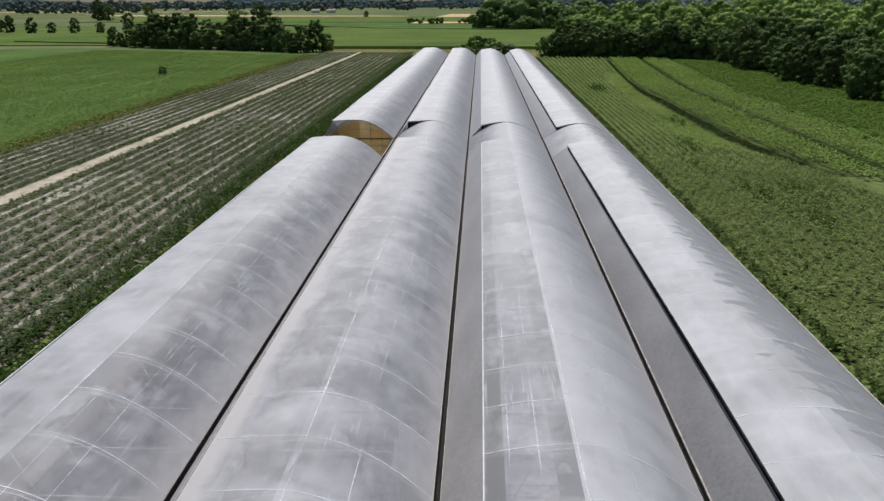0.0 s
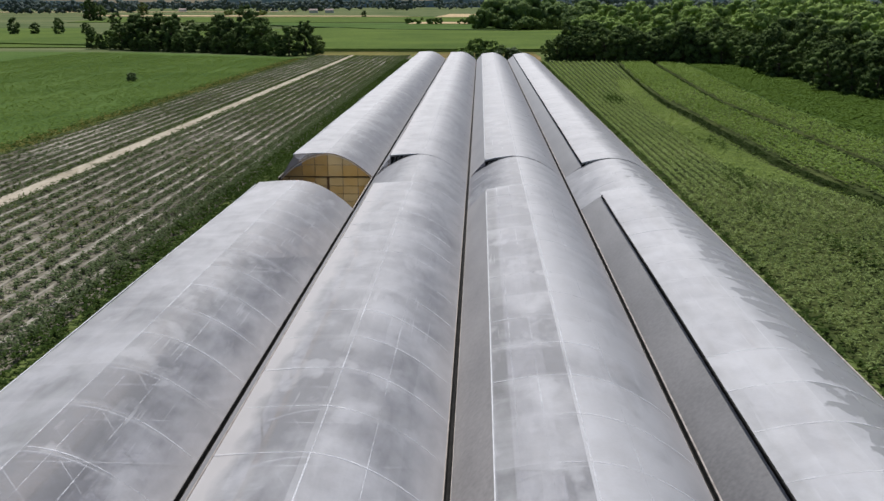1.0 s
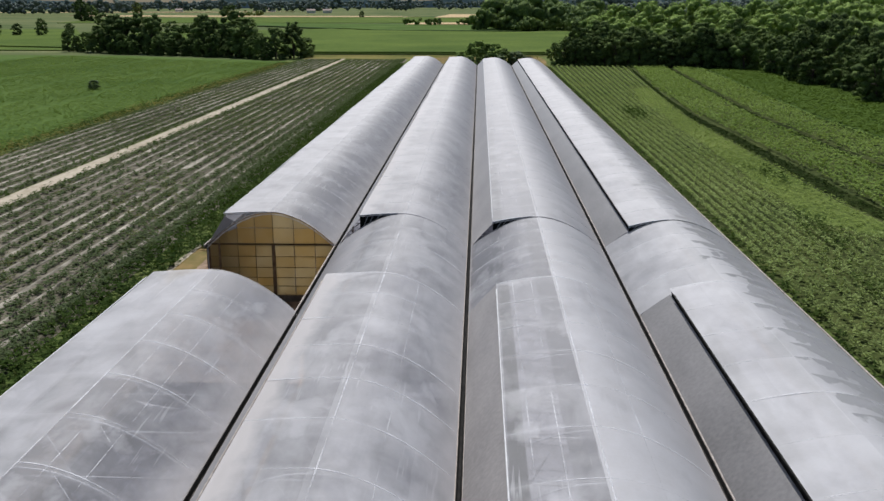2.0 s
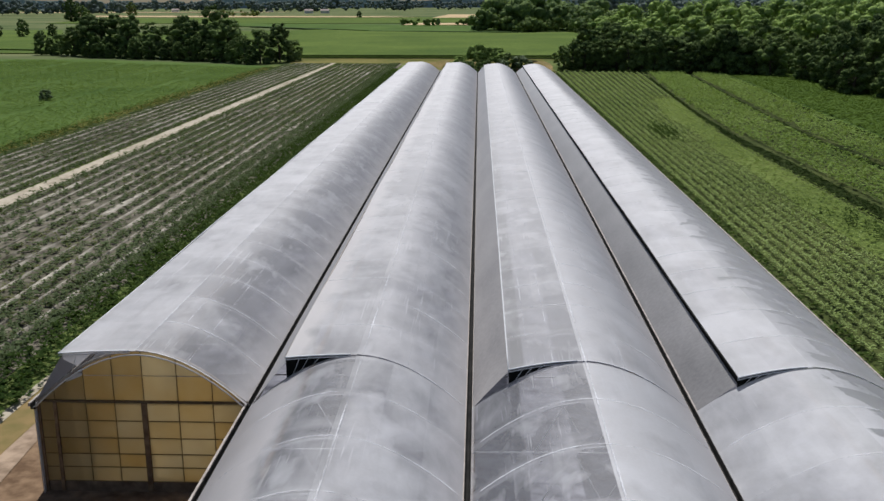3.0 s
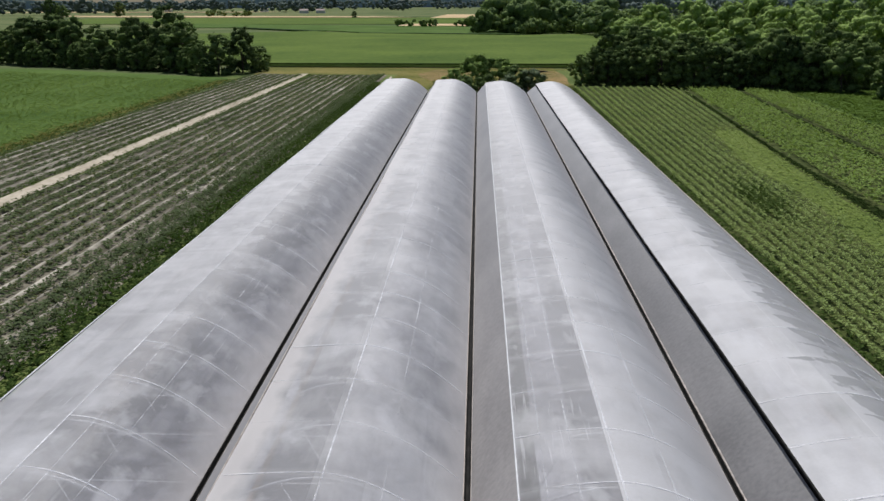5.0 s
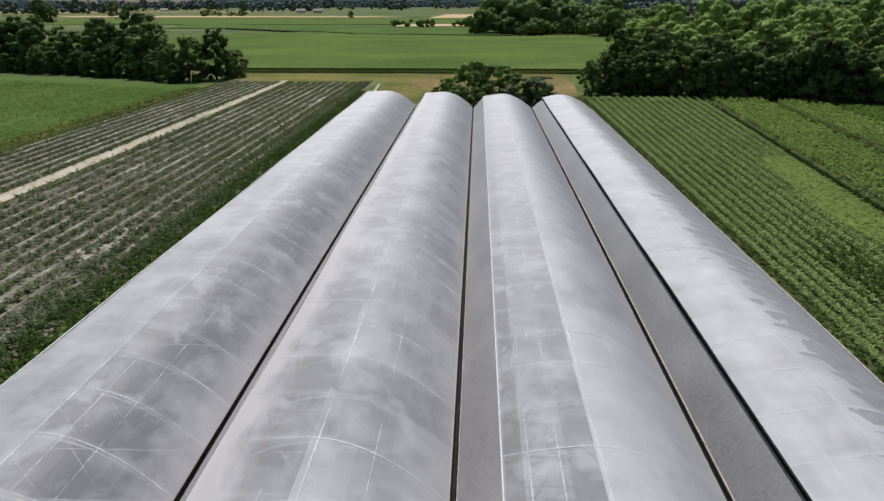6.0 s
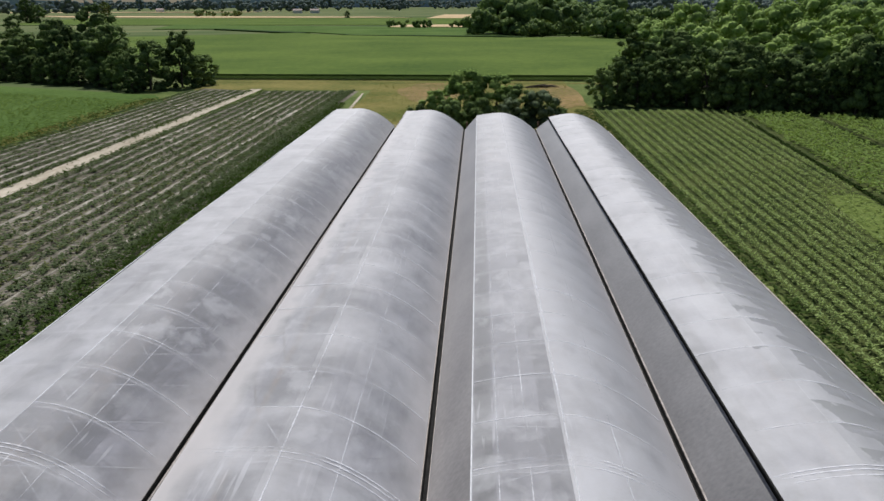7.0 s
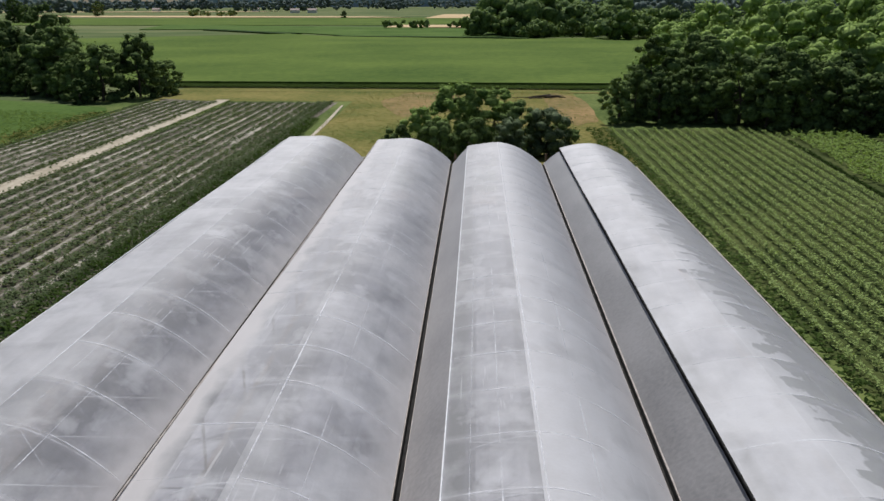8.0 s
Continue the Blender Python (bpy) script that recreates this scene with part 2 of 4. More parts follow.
M_RIB = worn_mat("hoop_strap", (0.78, 0.78, 0.81), 0.97, (0.45, 0.66))
M_CREST = worn_mat("ridge_strap", (0.82, 0.82, 0.85), 0.94, (0.42, 0.66))
M_NET = net_mat("insect_net", (0.265, 0.245, 0.235))
# darker copy of the net: the dim interior behind it is put into its colour
M_NET_DARK = net_mat("darker_insect_net", (0.155, 0.15, 0.15))
M_HOOP = plain_mat("galvanised_hoop", (0.55, 0.55, 0.56), (0.75, 0.75, 0.76), 0.45)
M_STRAP = plain_mat("white_strap", (0.72, 0.72, 0.73), (0.86, 0.86, 0.87), 0.5)
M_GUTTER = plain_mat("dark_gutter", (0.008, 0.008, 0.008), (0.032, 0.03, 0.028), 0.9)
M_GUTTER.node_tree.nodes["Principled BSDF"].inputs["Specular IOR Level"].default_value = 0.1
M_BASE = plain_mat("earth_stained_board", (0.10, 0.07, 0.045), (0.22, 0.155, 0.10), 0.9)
# black that stands in for the shaded inside of the open vents
M_BLACK = plain_mat("black_vent_sheet", (0.006, 0.007, 0.006), (0.014, 0.015, 0.013), 0.95)
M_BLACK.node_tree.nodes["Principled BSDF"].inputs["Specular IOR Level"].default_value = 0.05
M_LIP = plain_mat("gutter_lip", (0.24, 0.205, 0.18), (0.46, 0.41, 0.37), 0.7)
M_POST = plain_mat("rusty_post", (0.12, 0.075, 0.04), (0.25, 0.165, 0.095), 0.9)
M_PANEL = plain_mat("yellowed_panel", (0.30, 0.22, 0.085), (0.56, 0.45, 0.24), 0.5, 0.0, 0.6)
pn, pl = M_PANEL.node_tree.nodes, M_PANEL.node_tree.links
pt = pn.new("ShaderNodeBsdfTranslucent")
panel_age = math_node(pn, pl, "ADD", math_node(pn, pl, "MULTIPLY", pn.new("ShaderNodeObjectInfo").outputs["Random"], 0.28), math_node(pn, pl, "MULTIPLY", noise_at(pn, pl, 0.9, 4.0), 0.5))
pl.new(ramp(pn, pl, panel_age, (0.2, (0.68, 0.60, 0.43)), (0.65, (0.60, 0.46, 0.23))), pt.inputs["Color"])
pm = pn.new("ShaderNodeMixShader")
pm.inputs[0].default_value = 0.84
pl.new(pn["Principled BSDF"].outputs[0], pm.inputs[1])
pl.new(pt.outputs[0], pm.inputs[2])
pl.new(pm.outputs[0], pn["Material Output"].inputs["Surface"])
M_BATTEN = plain_mat("dark_batten", (0.08, 0.055, 0.03), (0.16, 0.115, 0.065), 0.9)
M_SEAM = plain_mat("panel_joint", (0.16, 0.115, 0.05), (0.30, 0.22, 0.11), 0.9)
M_SOIL = ground_mat("weedy_field_soil", (0.05, 0.047, 0.03), (0.25, 0.225, 0.175), 0.07, 1.6, (1, 0.3, 1))
M_RIDGE = ground_mat("pale_dry_ridge", (0.05, 0.046, 0.03), (0.50, 0.46, 0.385), 0.08, 1.1, (1.3, 0.5, 1))
M_TRACK = ground_mat("sandy_track", (0.30, 0.26, 0.19), (0.52, 0.46, 0.37), 0.3, 2.5, (1, 0.3, 1))
M_PAD = ground_mat("brown_earth", (0.12, 0.075, 0.045), (0.31, 0.21, 0.13), 0.3, 2.0)
M_FLOOR = ground_mat("ground_cover", (0.13, 0.13, 0.145), (0.34, 0.34, 0.375), 0.25, 1.5)
M_SAND = ground_mat("pinkish_sand", (0.15, 0.105, 0.07), (0.40, 0.30, 0.215), 0.35, 2.0)
M_GRASS = ground_mat("meadow_grass", (0.045, 0.075, 0.018), (0.16, 0.19, 0.06), 0.05, 1.2, rough=1.0, bump_by=0.8, bump_dist=0.2)
M_DRYGRASS = ground_mat("dry_grass", (0.08, 0.10, 0.022), (0.23, 0.19, 0.065), 0.06, 1.0, rough=1.0, bump_by=0.8)
M_BARE = ground_mat("bare_reddish_soil", (0.12, 0.115, 0.04), (0.30, 0.20, 0.095), 0.08, 0.8, rough=1.0)
M_FARLAND = ground_mat("far_farmland", (0.05, 0.085, 0.025), (0.17, 0.18, 0.08), 0.004, 0.02, (1, 1.5, 1))
M_CROPFIELD = ground_mat("even_green_crop", (0.055, 0.092, 0.018), (0.115, 0.16, 0.033), 0.02, 0.6, rough=1.0, bump_by=0.6)
M_LOWCROP = ground_mat("close_green_crop", (0.075, 0.11, 0.025), (0.16, 0.20, 0.054), 0.05, 1.4, rough=1.0, bump_by=0.8)
M_CROPDARK = ground_mat("dark_green_crop", (0.045, 0.085, 0.016), (0.10, 0.155, 0.038), 0.03, 0.8, rough=1.0, bump_by=0.8)
# the crop's shade on its soil is put into this dark colour
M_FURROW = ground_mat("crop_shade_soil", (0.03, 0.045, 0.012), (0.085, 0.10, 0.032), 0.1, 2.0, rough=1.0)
M_WHEAT = ground_mat("ripe_grain", (0.42, 0.30, 0.16), (0.58, 0.44, 0.27), 0.01, 0.1)
M_HEDGE = ground_mat("hedge_growth", (0.012, 0.03, 0.008), (0.05, 0.085, 0.022), 0.2, 1.0)
# weedy ground; the shade down in the furrows is put into its colour
M_FURSHADE = ground_mat("furrow_weeds", (0.012, 0.02, 0.004), (0.042, 0.058, 0.013), 0.2, 1.2, rough=1.0)
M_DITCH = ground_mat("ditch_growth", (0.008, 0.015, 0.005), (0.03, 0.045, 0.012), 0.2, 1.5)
M_LEAF_ROW = leaf_mat("row_crop_leaves", (0.028, 0.044, 0.02), (0.13, 0.165, 0.08))
M_LEAF_BEAN = leaf_mat("green_crop_leaves", (0.105, 0.155, 0.036), (0.23, 0.295, 0.083), spread=0.10)
M_LEAF_BEANROW = leaf_mat("row_bean_leaves", (0.135, 0.19, 0.058), (0.35, 0.43, 0.165), spread=0.2)
M_LEAF_TANGLE = leaf_mat("tangled_crop_leaves", (0.11, 0.155, 0.05), (0.30, 0.36, 0.135), spread=0.25, patch=0.12)
M_LEAF_LAWN = leaf_mat("even_grass_blades", (0.055, 0.10, 0.018), (0.13, 0.195, 0.042), spread=0.10)
M_LEAF_PALE = leaf_mat("strip_crop_leaves", (0.11, 0.17, 0.04), (0.31, 0.41, 0.125))
M_LEAF_VERGE = leaf_mat("verge_leaves", (0.02, 0.042, 0.010), (0.08, 0.12, 0.028))
M_LEAF_BROAD = leaf_mat("broad_field_leaves", (0.04, 0.085, 0.018), (0.19, 0.26, 0.065), spread=0.14)
# leaves darkened with the shade that the crops throw into the furrows
M_LEAF_FURROW = leaf_mat("shaded_furrow_leaves", (0.012, 0.025, 0.005), (0.042, 0.068, 0.013), 0.1)
M_LEAF_WEED = leaf_mat("olive_weed_leaves", (0.05, 0.06, 0.022), (0.17, 0.19, 0.07))
M_LEAF_DRY = leaf_mat("dry_grass_blades", (0.10, 0.12, 0.03), (0.28, 0.25, 0.09))
# shade on the near faces of the trees is put into these darker leaves
M_LEAF_TREE = leaf_mat("shaded_tree_leaves", (0.014, 0.03, 0.012), (0.175, 0.24, 0.075), 0.05, 0.9, mottle=2.2)
# haze over the distance is put into this greyed leaf colour
M_LEAF_DISTANT = leaf_mat("hazed_distant_leaves", (0.10, 0.13, 0.12), (0.20, 0.24, 0.21), 0.1, 0.9, mottle=0.3)
M_LEAF_BUSH = leaf_mat("bush_leaves", (0.035, 0.075, 0.018), (0.27, 0.37, 0.10), 0.12, 0.9, mottle=2.5)
M_LEAF_GREY = leaf_mat("greyish_leaves", (0.04, 0.065, 0.03), (0.2, 0.25, 0.13), 0.2, 0.6, mottle=3.0)
# brighter copy of the tree leaves: sun on the crowns put into the colour
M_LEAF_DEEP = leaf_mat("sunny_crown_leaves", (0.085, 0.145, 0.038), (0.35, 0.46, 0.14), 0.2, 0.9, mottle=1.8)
# far wood's leaves, lightened a little for haze
M_LEAF_FAR = leaf_mat("far_wood_leaves", (0.06, 0.105, 0.038), (0.27, 0.35, 0.105), 0.15, 0.7, mottle=0.9)
M_BARK = plain_mat("bark", (0.05, 0.04, 0.03), (0.14, 0.11, 0.085), 0.9)
# blue-grey of the haze, put into the hills' own colour
M_HAZE = plain_mat("hazed_far_hills", (0.26, 0.33, 0.40), (0.36, 0.43, 0.50), 1.0, 0.0, 0.002)
M_WALLS = plain_mat("pale_render", (0.6, 0.58, 0.55), (0.75, 0.73, 0.7), 0.8)
M_ROOF = plain_mat("roof_tiles", (0.25, 0.2, 0.18), (0.36, 0.28, 0.25), 0.8)


# ---- mesh helpers ----
def mesh_of(name, verts, faces, mat, smooth=False):
    me = bpy.data.meshes.new(name)
    me.from_pydata([tuple(v) for v in verts], [], [tuple(f) for f in faces])
    me.materials.append(mat)
    if smooth:
        me.polygons.foreach_set("use_smooth", [True] * len(me.polygons))
    me.update()
    return me


def quads_mesh(name, v, mat):
    """A mesh of loose quads from an array (n, 4, 3)."""
    n = len(v)
    me = bpy.data.meshes.new(name)
    me.vertices.add(n * 4)
    me.vertices.foreach_set("co", np.ascontiguousarray(v, dtype=np.float32).ravel())
    me.loops.add(n * 4)
    me.loops.foreach_set("vertex_index", np.arange(n * 4, dtype=np.int32))
    me.polygons.add(n)
    me.polygons.foreach_set("loop_start", np.arange(0, n * 4, 4, dtype=np.int32))
    me.materials.append(mat)
    me.update(calc_edges=True)
    return me


def grid_mesh(name, pts, mat, smooth=True):
    """A sheet from an array (rows, cols, 3)."""
    r, c, _ = pts.shape
    idx = np.arange(r * c).reshape(r, c)
    f = np.stack([idx[:-1, :-1], idx[1:, :-1], idx[1:, 1:], idx[:-1, 1:]], -1).reshape(-1, 4)
    return mesh_of(name, pts.reshape(-1, 3), f, mat, smooth)


def link_part(name, me, parent, label="", loc=None):
    ob = new(name, me)
    ob.parent = parent
    if loc is not None:
        ob.location = loc
    if label:
        tagged(ob, label)
    return ob


def box_data(x0, x1, y0, y1, z0, z1):
    v = [(x, y, z) for z in (z0, z1) for x, y in ((x0, y0), (x1, y0), (x1, y1), (x0, y1))]
    f = [(3, 2, 1, 0), (4, 5, 6, 7), (0, 1, 5, 4), (1, 2, 6, 5), (2, 3, 7, 6), (3, 0, 4, 7)]
    return v, f


def box_mesh(name, x0, x1, y0, y1, z0, z1, mat):
    return mesh_of(name, *box_data(x0, x1, y0, y1, z0, z1), mat)


def tube_mesh(name, path, r, mat, sides=6):
    """A tube along a list of points."""
    p = [Vector(q) for q in path]
    verts, faces = [], []
    for i, q in enumerate(p):
        d = (p[min(i + 1, len(p) - 1)] - p[max(i - 1, 0)]).normalized()
        a = d.cross(Vector((0.31, 0.87, 0.38)))
        a.normalize()
        b = d.cross(a)
        for k in range(sides):
            w = 2 * math.pi * k / sides
            verts.append(q + r * (math.cos(w) * a + math.sin(w) * b))
    for i in range(len(p) - 1):
        for k in range(sides):
            faces.append((i * sides + k, i * sides + (k + 1) % sides, (i + 1) * sides + (k + 1) % sides, (i + 1) * sides + k))
    faces.append(tuple(range(sides))[::-1])
    faces.append(tuple(range((len(p) - 1) * sides, len(p) * sides)))
    return mesh_of(name, verts, faces, mat, True)


def sheet(name, outline, z, mat, label, category, low=None):
    """A flat piece of ground from its outline; with low, it has sides down to that height."""
    n = len(outline)
    v = [(x, y, z) for x, y in outline]
    f = [tuple(range(n))]
    if low is not None:
        v += [(x, y, low) for x, y in outline]
        f += [(i, n + i, n + (i + 1) % n, (i + 1) % n) for i in range(n)]
    ob = new(name, mesh_of(name, v, f, mat))
    return tagged(ob, label, category, kind="structure")


def rect(x0, x1, y0, y1):
    return [(x0, y0), (x1, y0), (x1, y1), (x0, y1)]


# ---- ground and fields ----
def bend(y):
    """How far the field strips swing away towards the wood."""
    d = max(0.0, y - 198)
    return 0.075 * d * d / (d + 12)


def furrow_width(y):
    """The first furrow narrows away from the near end."""
    return 2.2 - 1.7 * min(1.0, max(0.0, (y - 185) / 50))


def edge_ab(y):
    """Where the straight rows end and the first curved strip begins."""
    return 33.2 + bend(y) + (5.5 * ((138 - y) / 44) ** 1.6 if y < 138 else 0.0)


def smooth_from(y):
    """Where the close-grown crop without rows begins."""
    return 27.2 + max(0.0, 128 - y) * 0.5 + max(0.0, y - 150) * 0.025 + max(0.0, y - 235) * 0.10 + 0.9 * noise.noise(Vector((y * 0.05, 3.0, 1.0)))


sheet("ground", rect(-4800, 4800, -600, 4900), 0.0, M_FARLAND, "green and tan farmland stretching to the horizon", "ground")
sheet("meadow", rect(-70, 120, -60, 392), 0.02, M_GRASS, "mown green grass around the plastic greenhouses", "grass")
sheet("earth_pad", rect(-20.2, 15.2, -40, 284), 0.05, M_PAD, "dark trodden earth beneath the plastic greenhouses", "earth")
sheet("edge_strip", [(-22.5, 92), (-22.1, 92), (-22.0, 113), (-21.9, 119), (-22.3, 119), (-22.5, 112)], 0.10, M_TRACK, "pale trodden edge beside the weedy verge", "path")
sheet("grass_edge", [(-22.1, 90), (-20.6, 90), (-20.6, 104), (-20.5, 111), (-20.5, 116), (-21.9, 118), (-22.0, 112)], 0.09, M_BARE, "sparse yellowish grass strip beside the sandy strip", "grass")
sheet("sand_strip", [(-20.9, 82), (-19.3, 84), (-19.25, 97), (-19.4, 104), (-19.7, 109), (-20.1, 116), (-20.7, 116), (-20.8, 104)], 0.08, M_SAND, "pinkish sandy strip beside the plastic greenhouse", "earth")
sheet("field_soil", rect(-44.2, -24.4, -40, 367), 0.06, M_SOIL, "pale dry soil between dark green crop rows", "soil")
sheet("field_soil", [(-60.5, -40), (-46.6, -40), (-47.2, 368), (-58.5, 374)], 0.06, M_SOIL, "pale dry soil of a narrow row-crop strip", "soil")
sheet("track", [(-46.5, -40), (-44.2, -40), (-44.5, 100), (-44.3, 180), (-44.6, 240), (-44.4, 300), (-45.6, 372), (-48.0, 372), (-47.0, 300), (-46.7, 240), (-46.4, 180), (-46.7, 100)], 0.09, M_TRACK, "bare sandy farm track between crop rows", "track")
sheet("field_path", [(-21.2, 303), (-20.8, 303), (-21.6, 338), (-22.7, 362), (-23.1, 362), (-22.2, 338)], 0.09, M_TRACK, "pale sandy path at the field corner", "path")
def blob(cx, cy, rx, ry, seed):
    return [(cx + rx * (1 + 0.35 * noise.noise(Vector((math.cos(a) * 1.6, math.sin(a) * 1.6, seed)))) * math.cos(a), cy + ry * (1 + 0.35 * noise.noise(Vector((math.cos(a) * 1.6, math.sin(a) * 1.6, seed + 5)))) * math.sin(a)) for a in np.linspace(0, 2 * math.pi, 48)[:-1]]


sheet("dry_meadow", [(-60, 370), (-22, 369), (-21, 296), (20, 296), (20, 393), (-62, 400)], 0.05, M_DRYGRASS, "yellowish dry grass behind the greenhouses", "grass")
sheet("bare_patch", blob(-8.5, 368, 7.5, 20, 1), 0.08, M_BARE, "bare reddish soil patch in dry grass", "soil")
sheet("bare_patch", blob(17, 360, 3.8, 24, 3), 0.08, M_BARE, "bare reddish soil patch beside the wood", "soil")
sheet("headland_path", [(-62, 390), (30, 384), (30, 387), (-62, 394)], 0.10, M_DRYGRASS, "straw-coloured grass path along a green field", "path")
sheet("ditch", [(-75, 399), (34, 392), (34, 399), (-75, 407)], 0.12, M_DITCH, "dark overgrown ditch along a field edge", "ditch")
sheet("crop_field", [(-75, 406), (34, 399), (130, 420), (130, 690), (20, 652), (-74, 694), (-106, 739), (-210, 660), (-230, 470)], 0.9, M_CROPFIELD, "wide even green crop field", "field", 0.0)
sheet("hedge_strip", [(-182, 835), (-106, 739), (-100, 748), (-178, 845)], 0.9, M_HEDGE, "dark green hedge strip between fields", "hedge", 0.0)
sheet("hedge_strip", [(-74, 696), (12, 672), (24, 660), (26, 668), (14, 682), (-72, 706)], 0.9, M_HEDGE, "dark green hedge strip at the far field edge", "hedge", 0.0)
sheet("crop_field", [(-230, 850), (-175, 850), (-95, 755), (-68, 712), (14, 690), (60, 700), (60, 860), (-20, 872), (-260, 1000)], 0.5, M_CROPDARK, "darker green crop field far off", "field", 0.0)
sheet("crop_field", [(-420, 1000), (-40, 965), (60, 960), (80, 1330), (-500, 1360)], 0.4, M_CROPFIELD, "far green crop field", "field", 0.0)
sheet("grain_field", [(-66, 885), (-8, 880), (0, 955), (-60, 960)], 0.7, M_WHEAT, "small tan stubble field", "field", 0.0)
sheet("grain_field", [(-560, 1480), (-330, 1400), (-80, 1360), (-140, 1440), (-420, 1560), (-680, 1640)], 0.5, M_WHEAT, "far tan grain field", "field", 0.0)
sheet("grain_field", [(-60, 1300), (60, 1290), (120, 1620), (-50, 1640)], 0.6, M_WHEAT, "far pale grain field", "field", 0.0)
sheet("grain_field", [(-1400, 2250), (-500, 2150), (-420, 2250), (-1500, 2400)], 0.6, M_WHEAT, "distant tan grain field", "field", 0.0)
sheet("crop_field", [(-330, -60), (-61.5, -60), (-61.3, 180), (-60.2, 290), (-58, 345), (-64, 358), (-130, 392), (-330, 420)], 0.10, M_CROPDARK, "broad green crop field beside the row crops", "field", 0.0)
sheet("crop_field", [(-420, 440), (-150, 430), (-80, 410), (-230, 600), (-300, 760), (-620, 760)], 0.4, M_CROPFIELD, "green crop field behind a tree row", "field", 0.0)
ys = list(np.linspace(-30, 330, 61))
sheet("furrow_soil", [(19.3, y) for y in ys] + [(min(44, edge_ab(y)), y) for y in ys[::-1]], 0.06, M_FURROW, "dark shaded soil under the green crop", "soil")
sheet("furrow_soil", [(edge_ab(y) + furrow_width(y) - 0.1, y) for y in ys if y > 100] + [(43.5 + bend(y), y) for y in ys[::-1] if y > 100], 0.06, M_FURROW, "soil darkened for crop shade under a strip of green crop", "soil")
sheet("furrow_soil", [(45.0 + bend(y), y) for y in ys] + [(52.7 + bend(y), y) for y in ys[::-1]], 0.06, M_FURROW, "soil darkened for crop shade under a second strip of crop", "soil")
sheet("furrow", [(edge_ab(y), y) for y in ys if y > 100] + [(edge_ab(y) + furrow_width(y), y) for y in ys[::-1] if y > 100], 0.03, M_FURSHADE, "weedy furrow between crop strips, with shade in its dark colour", "furrow")
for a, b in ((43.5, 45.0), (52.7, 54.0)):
    sheet("furrow", [(a + bend(y), y) for y in ys] + [(b + bend(y), y) for y in ys[::-1]], 0.03, M_FURSHADE, "weedy furrow between crop strips, with shade in its dark colour", "furrow")
sheet("grass_strip", [(54.0 + bend(y), y) for y in ys] + [(110 + bend(y), y) for y in ys[::-1]], 0.10, M_CROPDARK, "dark green grass strip along the wood", "grass", 0.0)

for x0_, y0_, y1_ in ((-17.2, -35.5, 90.8), (-17.2, 104.4, 279.8), (-9.2, -35.5, 278.6), (-1.0, -35.5, 277.2), (7.0, -35.5, 277.6)):
    sheet("house_floor", rect(x0_, x0_ + 7.7, y0_, y1_), 0.09, M_FLOOR, "pale grey ground-cover floor inside the plastic greenhouse", "floor")

# ---- plastic greenhouses ----
WIDTH, GUT_Z = 8.1, 3.65
LEFTS = (-17.43, -9.35, -1.22, 6.9)
CRESTS = (5.85, 5.8, 5.65, 5.5)
FLAPS = ((1.22, 5.72), (1.45, 5.65), (1.4, 5.27), (1.45, 5.06))   # lower edge of each roof flap: distance from the gutter, height
Y_START, Y_GAP0, Y_GAP1 = -36.0, 91.0, 103.9
ENDS = (280.2, 279.0, 277.6, 278.0)     # far end of each house
rng = np.random.default_rng(4)


def arc(u, crest):
    d = np.abs(u / WIDTH * 2 - 1)
    return GUT_Z + (crest - GUT_Z) * (1 - d ** 1.9)


def sag(y, y0, step):
    w = ((y - y0) / step) % 1.0
    return np.sin(np.pi * w) ** 0.8


def roof_sheet(name, x0, crest, u0, u1, y0, y1, hy, hs, mat, seed):
    cell = 0.2 if x0 > 5 else 0.4
    nu = max(4, int((u1 - u0) / cell) + 1)
    ny = max(4, int((y1 - y0) / cell) + 1)
    u, y = np.meshgrid(np.linspace(u0, u1, nu), np.linspace(y0, y1, ny), indexing="ij")
    z = arc(u, crest)
    edge = np.clip(np.minimum(u, WIDTH - u) / 0.8, 0, 1) * np.clip(np.abs(u - WIDTH / 2) / 1.4, 0, 1)
    r = np.random.default_rng(seed)
    ph = r.uniform(0, 6.28, 6)
    wr = 0.018 * np.sin(y * 2.1 + u * 1.3 + ph[0]) * np.sin(y * 0.37 + ph[1]) + 0.02 * np.sin(y * 0.9 - u * 2.2 + ph[2]) * np.sin(u * 1.1 + y * 0.13 + ph[3])
    bay = np.floor((y - hy) / hs).astype(int) % 97
    slack = (0.012 + 0.045 * r.uniform(0, 1, 97) ** 2)[bay] * (0.3 if x0 < -5 else 1.0)
    z = z - edge * (slack * sag(y, hy, hs) - wr * sag(y, hy, hs))
    if x0 > 5:
        fold = ((y - (u - 6.0) * 0.55 - hy) / (hs / 2)) % 1.0
        z = z - 0.11 * np.exp(-((u - 6.1) / 0.6) ** 2) * np.where(fold < 0.75, fold / 0.75, (1 - fold) / 0.25) * (0.6 + 0.4 * np.sin(y * 0.31 + ph[4]))
    return grid_mesh(name, np.stack([x0 + u, y, z], -1), mat)


def flap_z(u, crest, fl):
    s = np.clip((u - fl[0]) / (WIDTH / 2 - fl[0]), 0, 1)
    return fl[1] + (crest - fl[1]) * (1 - (1 - s) ** 1.7)


